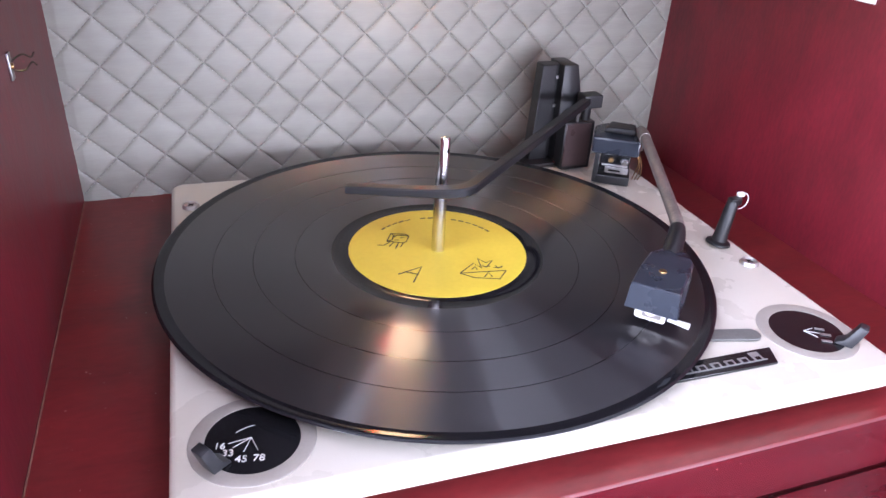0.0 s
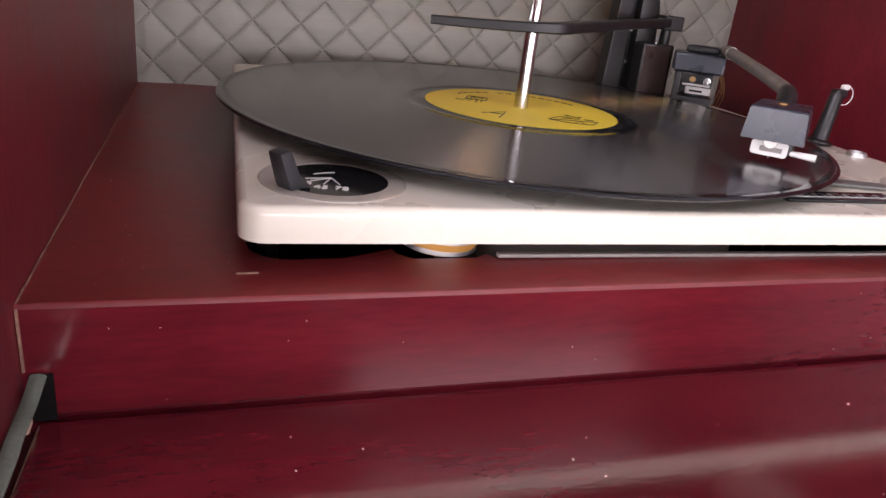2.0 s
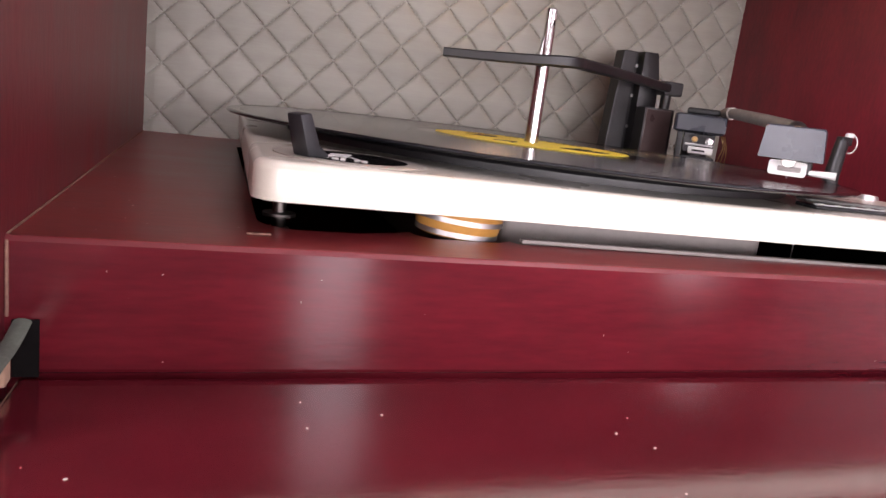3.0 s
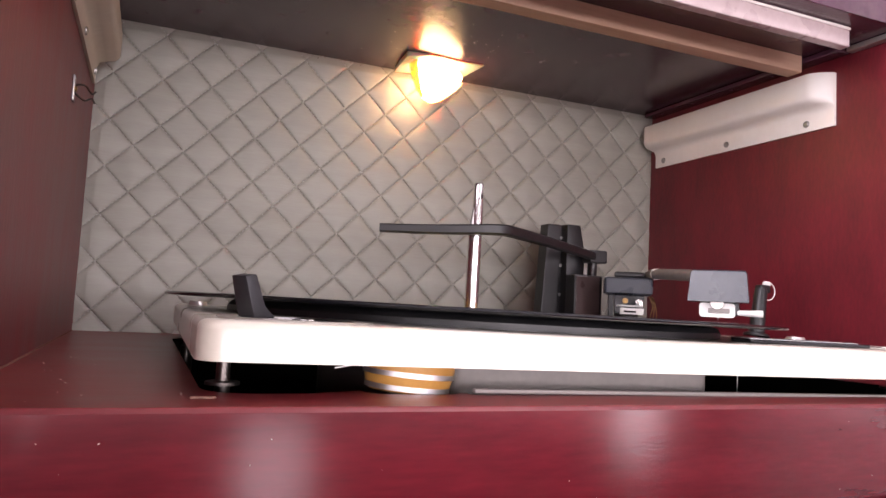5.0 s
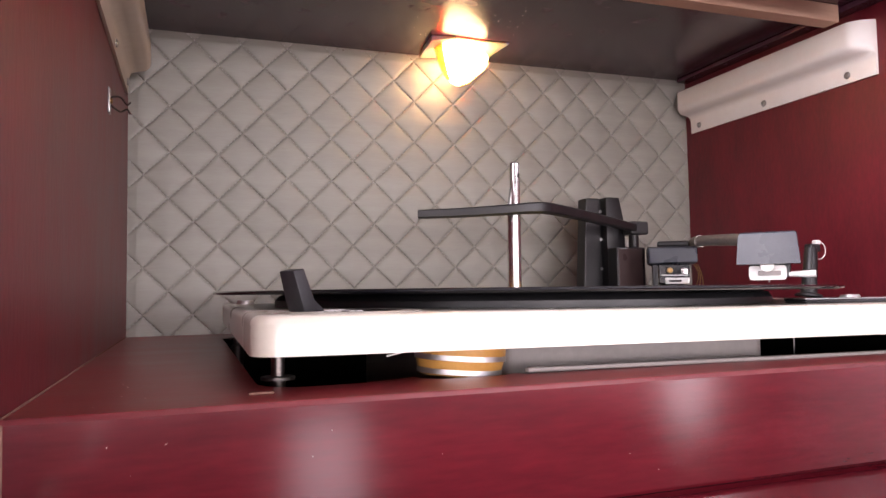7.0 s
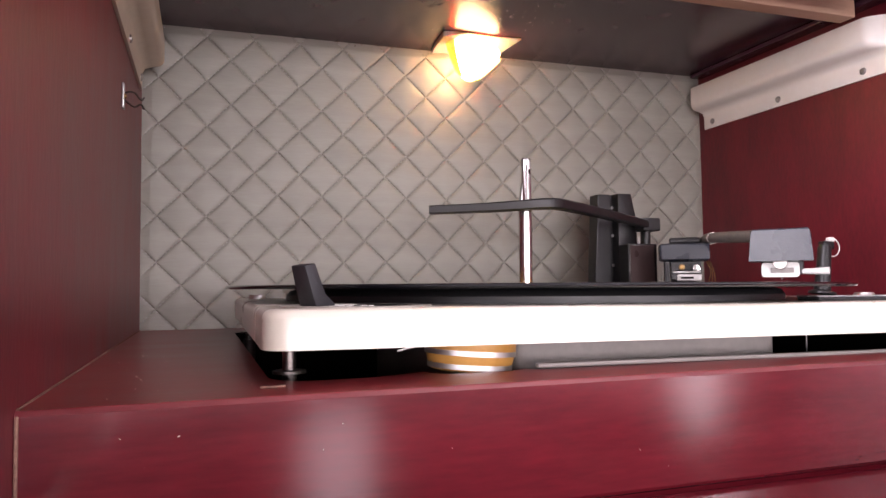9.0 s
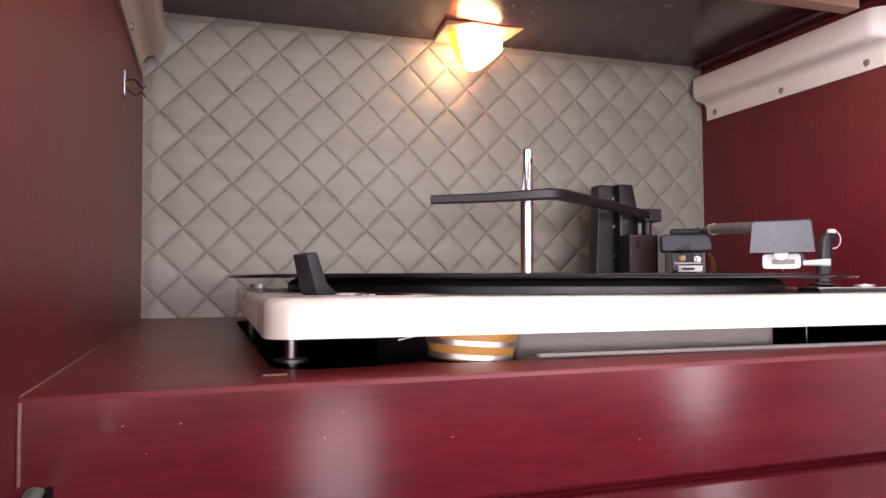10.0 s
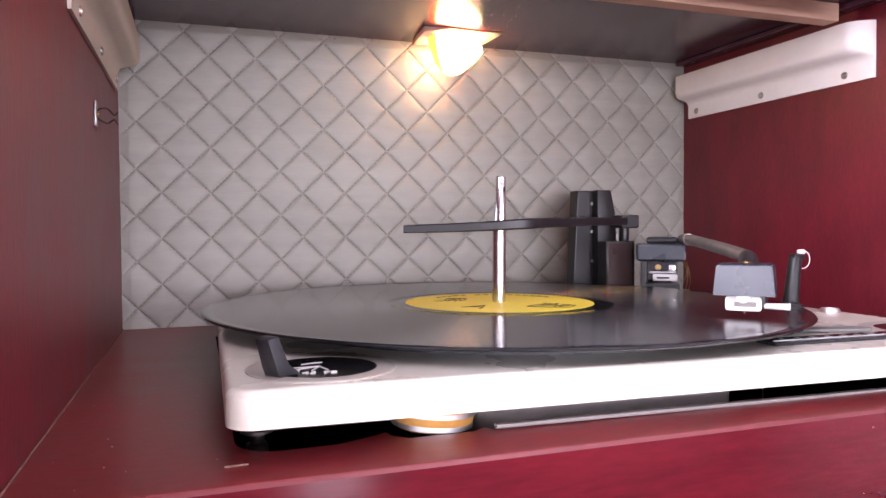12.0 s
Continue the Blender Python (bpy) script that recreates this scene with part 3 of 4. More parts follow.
part("wire_tail", pipe(smooth_path([(-0.1035, -0.128, 0.0070), (-0.0985, -0.129, 0.0082), (-0.094, -0.127, 0.0088)], 4), 0.0003, 6), WHITE_INK, player, "loose thin wire")


part("wire_tail", pipe(smooth_path([(0.0672, -0.117, 0.0088), (0.0660, -0.118, 0.0040), (0.0668, -0.117, -0.0060)], 4), 0.0002, 6), STEEL, player, "loose thin wire")

AXES[0] = Matrix.Identity(4)


def dial(cx, cy, knob_angle, texts):
    d = part("dial_bezel", lathe([(0.0180, 0.0001), (0.0184, 0.0004), (0.0236, 0.0005), (0.0243, 0.0003), (0.0245, -0.0003)], 64, (cx, cy, TOP)), BEIGE, player, "beige control ring")
    part("dial_face", lathe([(0, 0.0003), (0.0182, 0.0003), (0.0183, 0.0001)], 56, (cx, cy, TOP)), BLACK_GLOSS, d, "black dial face with white markings")
    a = radians(knob_angle)
    m = Matrix.Translation((cx, cy, TOP)) @ Matrix.Rotation(a, 4, 'Z')
    kb = bmesh.new()
    prof = [(0.0130, 0.0005), (0.0212, 0.0005), (0.0226, 0.0040), (0.0254, 0.0124), (0.0212, 0.0132), (0.0172, 0.0040), (0.0135, 0.0014)]
    sides = [[kb.verts.new((r, s * (0.0034 if z < 0.005 else 0.0030), z)) for r, z in prof] for s in (-1, 1)]
    kb.faces.new(sides[0])
    kb.faces.new(sides[1][::-1])
    for i in range(len(prof)):
        j = (i + 1) % len(prof)
        kb.faces.new((sides[0][i], sides[0][j], sides[1][j], sides[1][i]))
    bmesh.ops.recalc_face_normals(kb, faces=kb.faces)
    bmesh.ops.bevel(kb, geom=list(kb.edges), offset=0.0004, segments=2, profile=0.5, affect='EDGES')
    bmesh.ops.transform(kb, matrix=m, verts=kb.verts)
    part("knob", kb, GREY_PLASTIC, d, "dark grey upright lever knob")
    return d


left_dial = dial(-0.1118, -0.1165, 217, None)
for text, dx, dy, size in (("16", -0.0125, -0.0012, 0.0044), ("33", -0.0098, -0.0055, 0.0046), ("45", -0.0052, -0.0098, 0.0046), ("78", 0.0012, -0.0108, 0.0046)):
    part("speed_mark", writing(text, size, pose(-0.1118 + dx, -0.1165 + dy, TOP + 0.0004, 0, 0, -12)), WHITE_INK, left_dial)
for dx, dy in ((-0.0092, -0.0004), (-0.0078, -0.0030), (-0.0040, -0.0062), (0.0012, -0.0066)):
    part("mark_line", pipe([(-0.1118 - 0.0006, -0.1165 + 0.0008, TOP + 0.0004), (-0.1118 + dx, -0.1165 + dy, TOP + 0.0004)], 0.00018, 6), WHITE_INK, left_dial)
part("mark_line", pipe(smooth_path([(-0.1178, -0.1115, TOP + 0.0004), (-0.1140, -0.1098, TOP + 0.0004), (-0.1105, -0.1092, TOP + 0.0004)], 4), 0.00014, 6), WHITE_INK, left_dial)

right_dial = dial(0.1617, -0.1105, 308, None)
for k, (dx, dy, w) in enumerate(((0.0070, -0.0010, 0.0046), (0.0066, -0.0058, 0.0050), (0.0030, -0.0105, 0.0050))):
    part("size_mark", box((-w / 2, -0.0008, 0), (w / 2, 0.0008, 0.0003), turn=pose(0.1617 + dx, -0.1105 + dy, TOP + 0.0006, 0, 0, -28)), GREY_INK, right_dial)
for dx, dy in ((0.0044, 0.0010), (0.0046, -0.0036), (0.0014, -0.0062)):
    part("mark_line", pipe([(0.1617 - 0.0018, -0.1105 + 0.0002, TOP + 0.0004), (0.1617 + dx, -0.1105 + dy, TOP + 0.0004)], 0.00018, 6), WHITE_INK, right_dial)

# lever and badge
lever = prism([(0.0, -0.0040), (0.046, -0.0046)] + [(0.046 + 0.0046 * math.sin(radians(a)), -0.0046 * math.cos(radians(a))) for a in range(20, 180, 20)] + [(0.046, 0.0046), (0.0, 0.0040)],
              0.0003, 0.0018, 0.0004, turn=pose(0.0850, -0.0975, TOP, 0, 0, -12.5))
part("lever", lever, LEVER_GREY, player, "flat grey control lever")
badge = part("badge", prism([(0.062, -0.1298), (0.1272, -0.1296), (0.1314, -0.1186), (0.062, -0.1190)], TOP + 0.0001, TOP + 0.0016, 0.0003), BLACK_GLOSS, player, "black name badge with a silver script bar")
part("script_bar", box((0.064, -0.1268, TOP + 0.0016), (0.1235, -0.1262, TOP + 0.0019)), GREY_INK, badge)
for k in range(7):
    x = 0.0700 + k * 0.0078
    part("script_shape", box((x, -0.1262, TOP + 0.0016), (x + 0.0050, -0.1262 + (0.0034 if k != 6 else 0.0058), TOP + 0.0019)), GREY_INK, badge)
    part("script_gap", box((x + 0.0012, -0.1262, TOP + 0.0019), (x + 0.0038, -0.1240, TOP + 0.0021)), BLACK_GLOSS, badge)


def deck_screw(x, y):
    s = part("deck_screw", lathe([(0, 0.0015), (0.0022, 0.0015), (0.0030, 0.0009), (0.0034, 0.0009), (0.0038, 0.0022), (0.0046, 0.0022), (0.0052, 0.0010), (0.0054, 0.0)], 28, (x, y, TOP)), ALUMINIUM, player, "recessed steel deck screw in a cupped washer")
    part("slot", box((-0.0021, -0.0003, 0.0015), (0.0021, 0.0003, 0.0017), turn=Matrix.Translation((x, y, TOP)) @ Matrix.Rotation(0.6, 4, 'Z')), SHADE_BLACK, s)
    part("slot", box((-0.0003, -0.0021, 0.0015), (0.0003, 0.0021, 0.0018), turn=Matrix.Translation((x, y, TOP)) @ Matrix.Rotation(0.6, 4, 'Z')), SHADE_BLACK, s)


deck_screw(-0.1307, 0.0982)
deck_screw(0.1792, -0.0444)

# platter and spindle
ZR = 0.0265
part("platter", lathe([(0, 0.0018), (0.118, 0.0018), (0.121, 0.0008), (0.1225, -0.0012), (0.1225, -0.0040), (0.119, -0.0046), (0, -0.0046)], 96, (0, 0, ZR - 0.0030)), BLACK, player, "black turntable platter under the record")
sp = part("spindle", lathe([(0, 0.0400), (0.0030, 0.0400), (0.0036, 0.0392), (0.0036, -0.008), (0, -0.008)], 24, (0, 0, ZR)), CHROME, player, "tall chrome changer spindle")
part("offset_tip", lathe([(0, 0.0275), (0.0022, 0.0272), (0.0027, 0.0262), (0.0027, 0.0), (0, 0.0)], 20, (0.0009, 0, ZR + 0.0398)), CHROME, sp, "stepped chrome spindle tip")
part("catch", prism([(-0.0012, -0.0010), (0.0006, -0.0010), (0.0006, 0.0010), (-0.0012, 0.0010)], 0, 0.021, 0.0003, turn=pose(-0.0024, 0, ZR + 0.0385, 0, 7, 0)), STEEL, sp, "steel record catch")
part("tip_slot", box((0.0012, -0.0030, ZR + 0.0590), (0.0022, -0.0024, ZR + 0.0612), 0.0002), SHADE_BLACK, sp)

# record changer tower
AXES[0] = PLAYER.inverted()
tower = part("tower", prism([(0.1135, 0.122), (0.1288, 0.122), (0.1288, 0.134), (0.1135, 0.134)], TOP, 0.0938, 0.0010), BLACK, player, "black changer tower")
for v in tower.data.vertices:
    if v.co.x < 0.119:
        v.co.x += 0.0040 * (v.co.z - TOP) / 0.074
side_block = bmesh.new()
poly = [(0.1318, TOP), (0.1475, TOP), (0.1475, 0.0745), (0.1432, 0.0942), (0.1318, 0.0942)]
own = [[side_block.verts.new((x, y, z)) for x, z in poly] for y in (0.1175, 0.140)]
side_block.faces.new(own[0])
side_block.faces.new(own[1][::-1])
for i in range(len(poly)):
    j = (i + 1) % len(poly)
    side_block.faces.new((own[0][i], own[0][j], own[1][j], own[1][i]))
bmesh.ops.recalc_face_normals(side_block, faces=side_block.faces)
bmesh.ops.bevel(side_block, geom=list(side_block.edges), offset=0.0008, segments=2, profile=0.5, affect='EDGES')
part("guide", side_block, BLACK, tower, "black chamfered tower side")
part("groove_back", box((0.1283, 0.1255, TOP), (0.1322, 0.1335, 0.0934)), BLACK, tower)
for z in (0.040, 0.062, 0.083):
    part("ratchet", box((0.1288, 0.1235, z), (0.1316, 0.1268, z + 0.0022), 0.0003), STEEL, tower, "small steel catch")
part("tower_foot", prism(rounded(0.104, 0.112, 0.160, 0.1345, 0.003), TOP, TOP + 0.003, 0.0008), BLACK, tower)
stand = part("arm_stand", box((0.1312, 0.1045, TOP), (0.1555, 0.1170, 0.0560), 0.0010), BLACK, player, "black overarm stand")
part("stand_face", box((0.1322, 0.1036, 0.0225), (0.1525, 0.1045, 0.0550), 0.0004), BROWN_PANEL, stand, "glossy brown front plate")
part("hinge_post", lathe([(0.0036, 0.0), (0.0036, 0.012), (0, 0.012)], 18, (0.1500, 0.1105, 0.0555)), BLACK, stand)
part("hinge_pin", lathe([(0.0010, 0.0), (0.0010, 0.006), (0, 0.006)], 10, (0.1412, 0.1062, 0.0555)), STEEL, stand, "small steel pin")
part("hinge_block", box((0.1440, 0.1040, 0.0655), (0.1590, 0.1160, 0.0752), 0.0012), BLACK, stand, "black hinge block")


# overarm: a flat black bar, bent beside the spindle
def overarm():
    mid = [(-0.0495, 0.0085, 0.0660), (-0.030, 0.0005, 0.0664), (-0.010, -0.0082, 0.0672), (0.003, -0.0128, 0.0680), (0.012, -0.0118, 0.0684), (0.022, -0.0040, 0.0688),
           (0.060, 0.0290, 0.0696), (0.105, 0.0690, 0.0702), (0.148, 0.1075, 0.0706)]
    pts = smooth_path(mid, 5)
    bm = bmesh.new()
    rings = []
    for i, p in enumerate(pts):
        d = pts[min(i + 1, len(pts) - 1)] - pts[max(i - 1, 0)]
        d.z = 0
        d.normalize()
        s = Vector((-d.y, d.x, 0))
        t = i / (len(pts) - 1)
        w, h = 0.0031 + 0.0008 * math.exp(-((t - 0.42) / 0.15) ** 2), 0.0021 + 0.0006 * min(1, 2.5 * t)
        rings.append([bm.verts.new(p + s * a * w + Vector((0, 0, b * h))) for a, b in ((-1, -.7), (-.8, -1), (.8, -1), (1, -.7), (1, .7), (.8, 1), (-.8, 1), (-1, .7))])
    for p, q in zip(rings, rings[1:]):
        for i in range(8):
            bm.faces.new((p[i], p[(i + 1) % 8], q[(i + 1) % 8], q[i]))
    bm.faces.new(rings[0][::-1])
    bm.faces.new(rings[-1])
    bmesh.ops.recalc_face_normals(bm, faces=bm.faces)
    return bm


part("overarm", overarm(), BLACK, player, "bent flat black record overarm")

# pickup arm
arm_base = part("arm_pillar", lathe([(0.0125, 0.0), (0.0120, 0.0030), (0.0085, 0.0042), (0.0085, 0.0220), (0, 0.0220)], 28, (0.163, 0.0850, TOP)), BLACK, player, "black pickup arm pillar")
house = pose(0.1625, 0.0840, 0, 0, 0, -33)
hb = prism([(-0.0165, -0.0160), (0.0165, -0.0160), (0.0165, 0.0100), (0.0090, 0.0185), (-0.0090, 0.0185), (-0.0165, 0.0100)], 0.0420, 0.0545, 0.0016, turn=house)
for v in hb.verts:
    if v.co.z < 0.0435:
        c = house.translation
        v.co.x, v.co.y = c.x + (v.co.x - c.x) * 0.94, c.y + (v.co.y - c.y) * 0.94
part("pivot_housing", hb, SHELL, player, "black pickup arm pivot housing")
part("pivot_cap", prism([(-0.010, -0.006), (0.012, -0.006), (0.012, 0.008), (-0.006, 0.010)], 0.0545, 0.0590, 0.0016, turn=house), BLACK, arm_base)
part("yoke", box((-0.0095, -0.0130, 0.0290), (0.0110, -0.0085, 0.0420), 0.0005, turn=house), BLACK_GLOSS, arm_base, "dark yoke plate")
part("yoke_side", box((-0.0135, -0.0140, 0.0200), (-0.0100, -0.0040, 0.0420), 0.0005, turn=house), BLACK, arm_base)
part("bracket", box((-0.0055, -0.0144, 0.0285), (0.0108, -0.0131, 0.0332), 0.0004, turn=house), STEEL, arm_base, "dull steel bracket")
part("bracket_slot", box((-0.0030, -0.0147, 0.0300), (0.0055, -0.0143, 0.0313), 0.0001, turn=house), SHADE_BLACK, arm_base)
for dx, z, r, finish in ((-0.0020, 0.0380, 0.0022, BRASS), (0.0074, 0.0374, 0.0029, CHROME)):
    turn = house @ Matrix.Translation((dx, -0.0130, z)) @ Matrix.Rotation(math.pi / 2, 4, 'X')
    part("adjuster", lathe([(0, 0.0016), (r * 0.8, 0.0014), (r, 0.0004), (r, -0.001)], 14, turn=turn), finish, arm_base, "bright adjusting screw")
part("yoke_foot", box((-0.0115, -0.0145, TOP), (0.0125, 0.0060, 0.0265), 0.0008, turn=house), BLACK, arm_base)
part("yoke_bar", box((-0.0080, -0.0150, 0.0338), (0.0100, -0.0130, 0.0352), 0.0004, turn=house), STEEL, arm_base, "steel cross bar")
for k in range(3):
    c = smooth_path([house @ Vector((0.0150 + 0.0012 * k, -0.004, 0.0420)), house @ Vector((0.0175 + 0.001 * k, -0.006, 0.0350)), house @ Vector((0.0160 + 0.0022 * k, -0.004, 0.0270)), house @ Vector((0.0150 + 0.002 * k, 0.0, TOP + 0.0006))], 5)
    part("lead_wire", pipe(c, 0.00035, 6), BRASS, arm_base, "thin copper lead")

tube_pts = smooth_path([(0.1755, 0.0760, 0.0572), (0.1700, 0.0625, 0.0576), (0.1440, 0.0030, 0.0540), (0.1255, -0.0390, 0.0508), (0.1195, -0.0500, 0.0497), (0.1130, -0.0580, 0.0480)], 6)
tube = part("arm_tube", pipe(tube_pts, 0.0036, 18), TUBE_METAL, player, "aged metal pickup arm tube")
part("collar", pipe([(0.1728, 0.0695, 0.0573), (0.1690, 0.0605, 0.0574)], 0.0041, 18), TUBE_METAL, tube)
part("elbow", pipe(smooth_path([(0.1205, -0.0485, 0.0498), (0.1150, -0.0555, 0.0486), (0.1085, -0.0625, 0.0465), (0.1040, -0.0665, 0.0445)], 4), [0.0042, 0.0044, 0.0046, 0.0047, 0.0048, 0.0048, 0.0048, 0.0048, 0.0048, 0.0048, 0.0048, 0.0048, 0.0046], 16), BLACK, tube, "black elbow socket")

# pickup head: a tapered shell along its own x
HEAD = pose(0.0735, -0.0985, 0, 0, 0, 43.5)


def head_shell():
    bm = bmesh.new()
    rings = []
    for x, w0, w1, z0, z1 in ((-0.0005, 0.0126, 0.0114, 0.0358, 0.0490), (0.0003, 0.0127, 0.0116, 0.0356, 0.0496), (0.020, 0.0126, 0.0116, 0.0358, 0.0495), (0.036, 0.0118, 0.0108, 0.0372, 0.0488),
                              (0.046, 0.0085, 0.0070, 0.0390, 0.0476), (0.049, 0.0060, 0.0050, 0.0400, 0.0466)):
        rings.append([bm.verts.new(p) for p in ((x, -w0, z0), (x, w0, z0), (x, w1, z1 - 0.0008), (x, w1 - 0.0008, z1), (x, -w1 + 0.0008, z1), (x, -w1, z1 - 0.0008))])
    for p, q in zip(rings, rings[1:]):
        for i in range(6):
            bm.faces.new((p[i], p[(i + 1) % 6], q[(i + 1) % 6], q[i]))
    bm.faces.new(rings[0][::-1])
    bm.faces.new(rings[-1])
    bmesh.ops.recalc_face_normals(bm, faces=bm.faces)
    for f in bm.faces:
        f.select = True
    bmesh.ops.transform(bm, matrix=HEAD, verts=bm.verts)
    return bm


head = part("head_shell", head_shell(), SHELL, player, "dark blue-grey pickup head shell")
part("top_screw", lathe([(0, 0.0006), (0.0017, 0.0006), (0.0020, 0.0)], 18, turn=HEAD @ Matrix.Translation((0.0175, 0.0005, 0.0495))), BRASS, head, "brass screw")
cart = part("cartridge", box((0.0052, -0.0085, 0.0300), (0.0200, 0.0080, 0.0358), 0.0006, turn=HEAD), BLACK, head, "black cartridge")
clipbm = prism(rounded(-0.0080, 0.0288, 0.0070, 0.0352, 0.0014, 3), -0.0004, 0.0006, 0.0002, turn=HEAD @ Matrix.Translation((0.0046, 0, 0)) @ Matrix(((0, 0, -1, 0), (-1, 0, 0, 0), (0, 1, 0, 0), (0, 0, 0, 1))))
part("clip_plate", clipbm, WHITE_INK, cart, "pale cartridge clip plate")
part("clip_tab", lathe([(0, 0.0004), (0.0027, 0.0004), (0.0029, 0.0), (0.0029, -0.0004)], 22, turn=HEAD @ Matrix.Translation((0.0024, 0.0004, 0.0352)) @ Matrix.Rotation(-math.pi / 2, 4, 'Y')), BRACKET_WHITE, cart, "rounded clip tab")
part("clip_slot", box((0.0032, -0.0048, 0.0308), (0.0039, 0.0042, 0.0328), 0.0002, turn=HEAD), GREY_METAL, cart)
part("stylus", pipe([HEAD @ Vector((0.0060, 0, 0.0302)), HEAD @ Vector((0.0045, 0, ZR + 0.0013))], 0.0004, 8), STEEL, cart, "fine stylus")
part("finger_lift", pipe([HEAD @ Vector((0.0062, -0.0080, 0.0312)), HEAD @ Vector((0.0050, -0.0182, 0.0312))], [0.0012, 0.0016], 12), WHITE_INK, head, "white finger lift peg")

# arm rest post with wire loop
rest = part("arm_rest", lathe([(0.0074, 0.0), (0.0072, 0.0012), (0.0046, 0.0022), (0.0042, 0.006), (0.0036, 0.027), (0.0030, 0.0285), (0, 0.0285)], 24, turn=pose(0.1752, -0.0226, TOP, 0, 7, 0)), BLACK, player, "black pickup arm rest post")
part("rest_clip", box((0.1758, -0.0252, 0.0452), (0.1835, -0.0200, 0.0500), 0.0010), BLACK, rest)
part("loop_tip", box((0.1822, -0.0226, 0.0496), (0.1868, -0.0196, 0.0524), 0.0008), WHITE_INK, rest, "white loop tip")
loop = [(0.1858 + 0.0052 * math.sin(a), -0.0212, 0.0464 + 0.0052 * math.cos(a)) for a in (math.pi * k / 12 for k in range(0, 14))]
part("wire_loop", pipe(loop, 0.00034, 8), WHITE_INK, rest, "thin pale wire loop")

# ---------------------------------------------------------------- vinyl record
AXES[0] = Matrix.Identity(4)
record = thing("vinyl_record", "black twelve-inch vinyl record with a yellow label on the platter", "record", PLAYER @ Matrix.Translation((0, 0, ZR)))
R = 0.1508
prof = [(0.0, 0.0004), (0.0500, 0.0004), (0.0515, 0.0001), (0.0590, 0.0), (0.0592, 0.0001)]
mats = [1, 1, 1, 1]
bands = [0.0592, 0.0790, 0.1010, 0.1215, 0.1452]
for a, b in zip(bands, bands[1:]):
    for k in range(1, 9):
        r = a + 0.0004 + (b - a - 0.0008) * k / 8
        prof.append((r, 0.0001))
        mats.append(0)
    prof.append((b, 0.0001))
    mats.append(1)
prof += [(0.1475, 0.0001), (0.1490, 0.0005), (0.1502, 0.0004), (R, -0.0003), (0.1502, -0.0010), (0.1480, -0.0012), (0.120, -0.0012), (0.0, -0.0012)]
mats += [1, 1, 1, 1, 1, 1, 1, 1]
disc_bm = lathe(prof, 128, mats=mats[:len(prof) - 1])
part("disc", disc_bm, [GROOVES, DEAD_WAX], record, "grooved black vinyl", angle=50)
label = part("paper_label", lathe([(0.0036, 0.00055), (0.0497, 0.00055), (0.0500, 0.0003)], 96), LABEL, record, "yellow paper label with pencil drawings")
ZL = 0.0007


def stroke(points, width=0.00028, mat=PENCIL):
    part("pencil_line", pipe([(x, y, ZL) for x, y in points], width, 5, flat=0.4), mat, label)


# a pencilled letter, and two sketches as plain outlines
SK = Matrix.Rotation(radians(-21), 2)


def sketch(cx, cy, lines, scale=1.0, width=0.00028, mat=PENCIL):
    for ln in lines:
        stroke([tuple(SK @ Vector((cx + x * scale, cy + y * scale))) for x, y in ln], width, mat)


sketch(-0.012, -0.028, [[(-0.006, -0.002), (0.004, 0.006), (0.0015, -0.008)], [(-0.003, 0.0005), (0.0032, -0.001)]], 1.15, 0.00045)
sketch(-0.024, 0.008, [[(-0.005, -0.003), (-0.004, 0.006), (0.004, 0.0065), (0.0062, 0.005), (0.0055, -0.002), (0.004, -0.0035), (-0.005, -0.003)], [(-0.004, 0.006), (-0.002, 0.0045), (0.0062, 0.005)],
                       [(-0.003, -0.003), (-0.006, -0.0075), (-0.0095, -0.008)], [(-0.001, -0.003), (-0.003, -0.0085)], [(0.0015, -0.0033), (0.0005, -0.0105)], [(0.004, -0.0035), (0.003, -0.008)], [(-0.0025, 0.0025), (-0.0005, 0.0028)], [(0.0018, 0.0020), (0.0036, 0.0024)], [(-0.001, -0.0008), (0.0014, -0.0010)],
                       [(-0.005, -0.003), (-0.0025, -0.0012), (-0.002, 0.0045)]], 1.05, 0.00034)
sketch(0.026, -0.018, [[(-0.011, -0.006), (-0.005, 0.004), (-0.001, 0.0005), (-0.003, 0.009), (0.001, 0.0055), (0.004, 0.008), (0.002, 0.003)], [(-0.011, -0.006), (-0.002, -0.0035), (0.0105, -0.0005)],
                       [(-0.011, -0.006), (-0.004, -0.009), (0.0075, -0.0085), (0.0105, -0.0005)], [(0.0005, -0.0075), (0.0022, -0.003), (0.004, -0.007)], [(-0.0055, -0.0015), (-0.004, 0.001), (-0.003, -0.0015)],
                       [(0.0, 0.0015), (0.003, 0.0025)], [(0.0045, 0.0015), (0.0085, 0.0022)], [(-0.0008, 0.0030), (0.0010, 0.0012), (0.0022, 0.0034)], [(0.0055, 0.0032), (0.0068, 0.0010), (0.0088, 0.0036)]], 1.15, 0.00034)
rng = random.Random(9)
for k in range(16):
    a = radians(128 - k * 7.0)
    if k in (5, 9):
        continue
    r = 0.0385
    c, t = Vector((r * math.cos(a), r * math.sin(a))), Vector((math.sin(a), -math.cos(a)))
    h = rng.uniform(0.0010, 0.0019)
    up = Vector((math.cos(a), math.sin(a)))
    stroke([tuple(c - t * 0.0016), tuple(c + t * 0.0016 + up * 0.0002)], h * 0.45, PENCIL_SOFT)


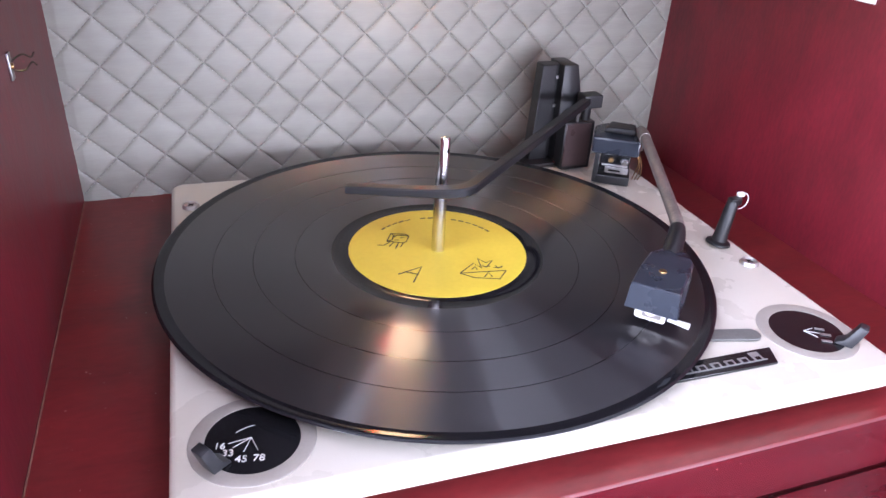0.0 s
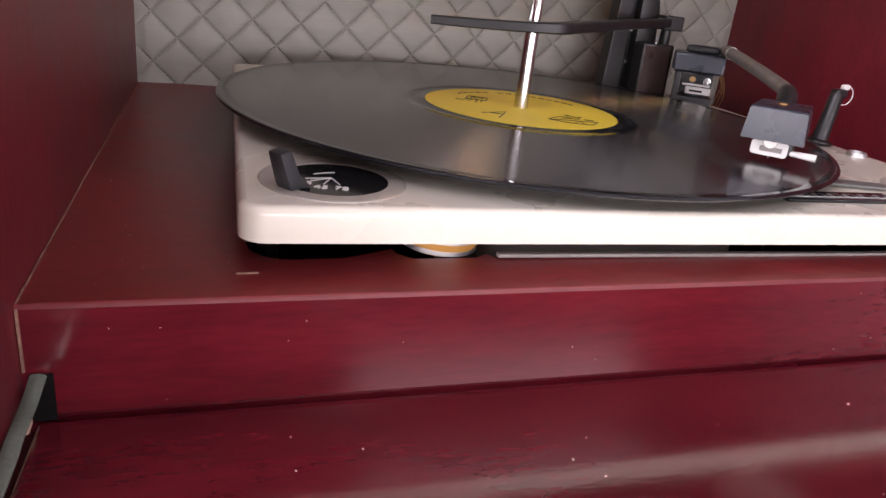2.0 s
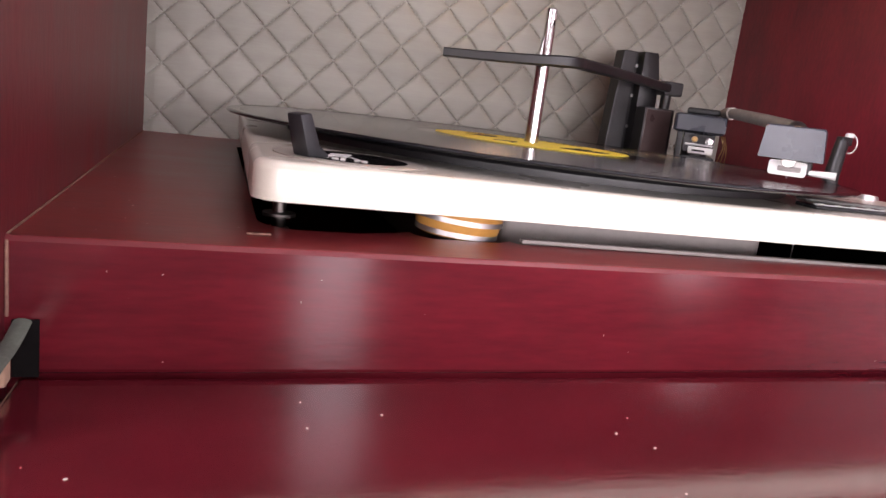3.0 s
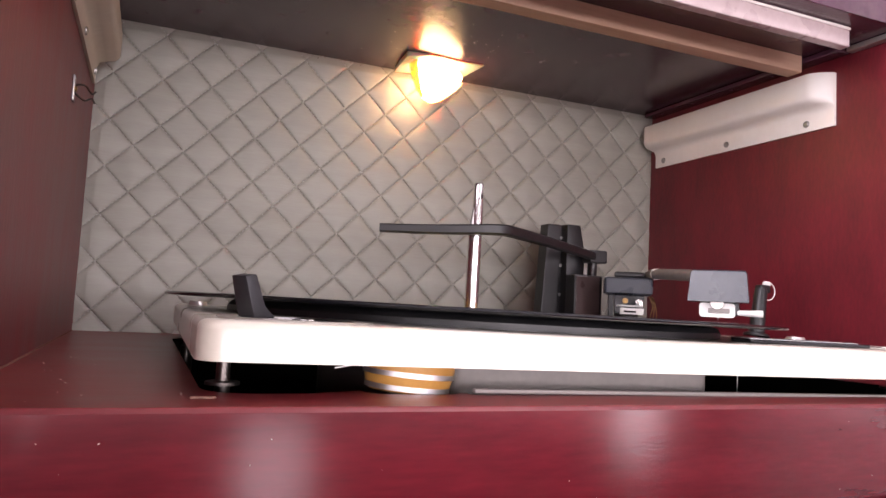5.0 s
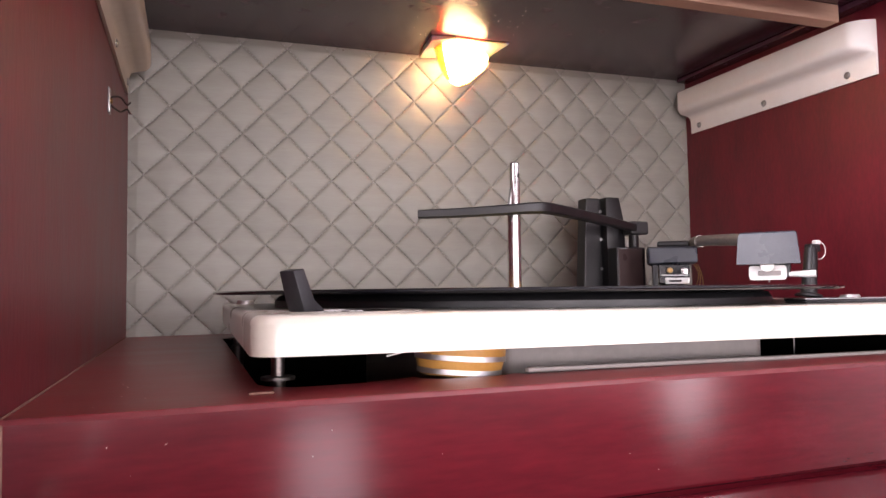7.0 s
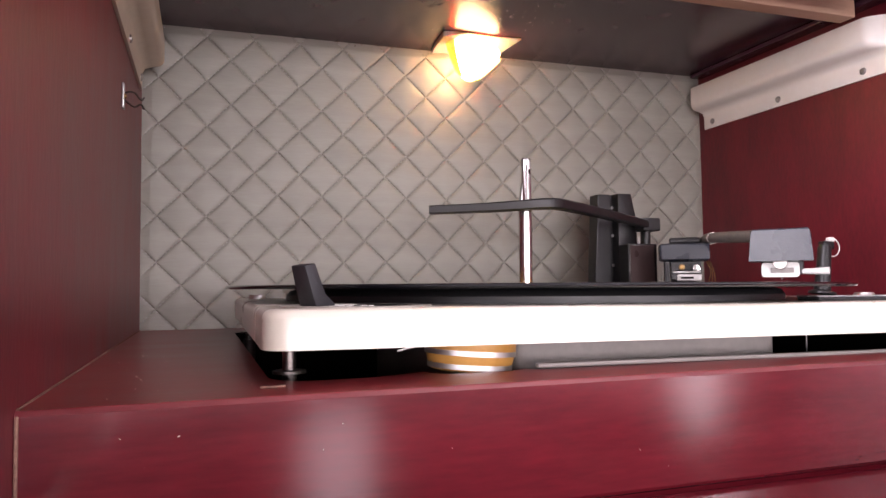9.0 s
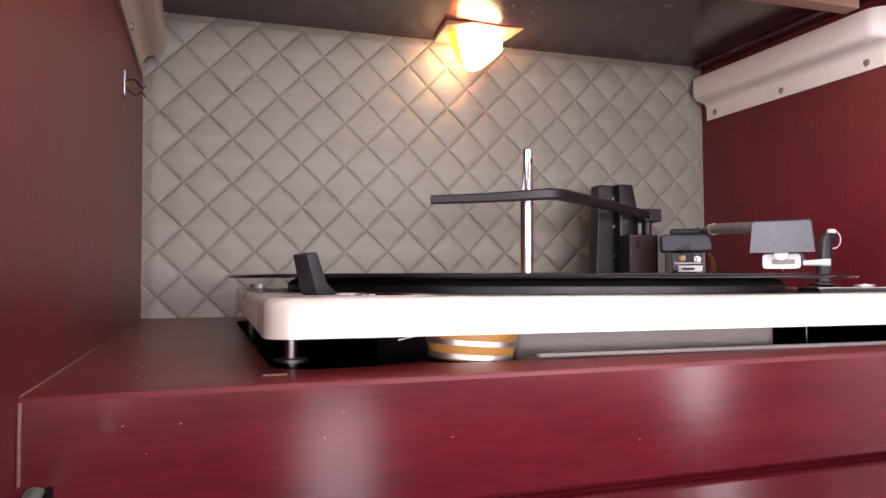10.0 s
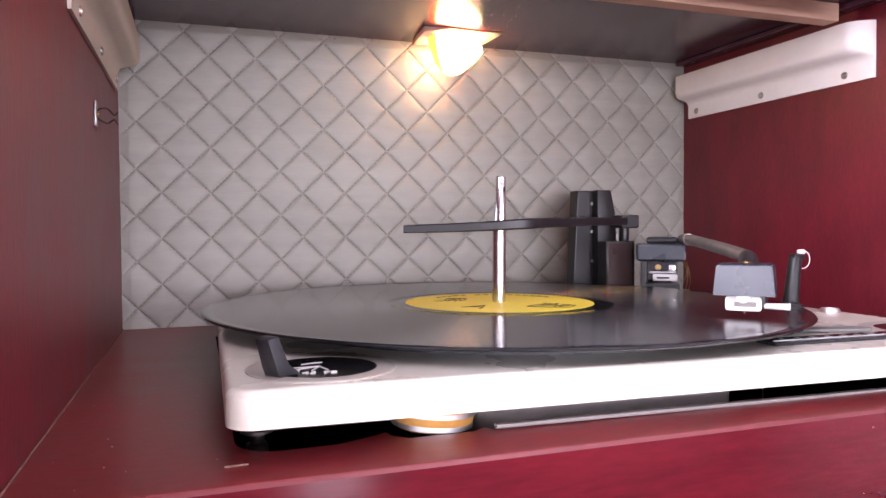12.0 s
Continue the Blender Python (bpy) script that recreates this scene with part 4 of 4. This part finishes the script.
# ---------------------------------------------------------------- dust
def specks(count, seed, place, size):
    rng = random.Random(seed)
    bm = bmesh.new()
    for _ in range(count):
        p, nrm = place(rng)
        s = size * rng.uniform(0.4, 1.3)
        bmesh.ops.create_icosphere(bm, subdivisions=1, radius=s, matrix=Matrix.Translation(p + nrm * s * 0.3) @ Matrix.Rotation(rng.uniform(0, 3), 4, nrm) @ Matrix.Diagonal((rng.uniform(.6, 1.8), 1, 0.6, 1)))
    return bm


tagged(link("dust", specks(16, 3, lambda r: (Vector((r.uniform(-0.19, 0.2), -0.1600, r.uniform(-0.031, -0.004))), Vector((0, -1, 0))), 0.00017), DUST), "pale dust specks on the shelf front", "dust", kind="stuff")
tagged(link("dust", specks(34, 5, lambda r: (FLAP @ Vector((r.uniform(-0.19, 0.2), r.uniform(-0.10, -0.002), 0)), Vector((0, 0, 1))), 0.00030), DUST), "pale dust specks on the drop flap", "dust", kind="stuff")
tagged(link("dust", specks(40, 7, lambda r: (Vector((r.uniform(-0.195, -0.146), r.uniform(-0.15, 0.165), 0.0)), Vector((0, 0, 1))), 0.00022), DUST), "pale dust specks on the shelf", "dust", kind="stuff")

tagged(link("glue_flakes", specks(46, 11, lambda r: (Vector((r.choice((-0.058, -0.030, -0.022, 0.072)) + r.gauss(0, 0.006), 0.1690 - r.uniform(0, 0.0016), ZC - 0.0006 - abs(r.gauss(0, 0.0012)))), Vector((0, -1, 0))), 0.00045), GRIME), "tan flakes of dried glue along the top of the padding", "dust", kind="stuff")
tagged(link("ceiling_lint", specks(90, 13, lambda r: (Vector((0.030 + r.gauss(0, 0.022), 0.105 + r.gauss(0, 0.022), ZC)), Vector((0, 0, -1))), 0.00030), DUST), "pale lint sticking to the dark cabinet top", "dust", kind="stuff")

# ---------------------------------------------------------------- the room round the cabinet
structure("floor", box((-1.9, -2.7, -0.80), (2.5, 0.9, -0.75)), FLOORING, "wooden room floor", "floor")
structure("room_ceiling", box((-1.9, -2.7, 2.40), (2.5, 0.9, 2.45)), PLASTER, "plain white room ceiling", "ceiling")
structure("room_wall_right", box((2.45, -2.6, -0.75), (2.5, 0.85, 2.40)), PLASTER, "plain white room wall", "wall")


def wall_with_openings(name, along, fixed, thick, spans, lo, hi, z0, z1, mat):
    """Piers, sills and heads round the openings."""
    bm = bmesh.new()

    def piece(a, b, c, d):
        if b - a < 1e-4 or d - c < 1e-4:
            return
        if along == 'x':
            box((a, fixed, c), (b, fixed + thick, d), bm=bm)
        else:
            box((fixed, a, c), (fixed + thick, b, d), bm=bm)
    edge = lo
    for a, b, c, d in spans:
        piece(edge, a, z0, z1)
        piece(a, b, z0, c)
        piece(a, b, d, z1)
        edge = b
    piece(edge, hi, z0, z1)
    return structure(name, bm, mat, "added room wall with openings for windows and fill lamps", "wall")


# low, top and left openings are invented, to hold the fill lamps
wall_with_openings("room_wall_front", 'x', -2.70, 0.10, [(-1.30, 0.30, -0.17, 0.29), (0.45, 1.95, -0.17, 0.29)], -1.9, 2.5, -0.75, 0.33, UNSEEN_DARK_WALL)
wall_with_openings("room_wall_front_upper", 'x', -2.70, 0.10, [(0.20, 0.46, 0.61, 1.23), (1.835, 2.065, 0.36, 0.76)], -1.9, 2.5, 0.33, 1.75, UNSEEN_DARK_WALL)
wall_with_openings("room_wall_front_top", 'x', -2.70, 0.10, [(0.45, 1.95, 1.79, 2.25)], -1.9, 2.5, 1.75, 2.40, UNSEEN_DARK_WALL)
wall_with_openings("room_wall_back", 'x', 0.85, 0.05, [(0.90, 2.40, 0.40, 1.60)], -1.9, 2.5, -0.75, 2.40, PLASTER)
wall_with_openings("room_wall_left", 'y', -1.90, 0.08, [(-1.9, -0.6, -0.45, 2.15)], -2.6, 0.85, -0.75, 2.40, PLASTER)
structure("backdrop", box((0.2, 1.30, -0.2), (4.5, 1.32, 2.6)), glow("bright_sky", (1.0, 0.96, 1.0), 3.0), "bright white sky outside the window", "sky")
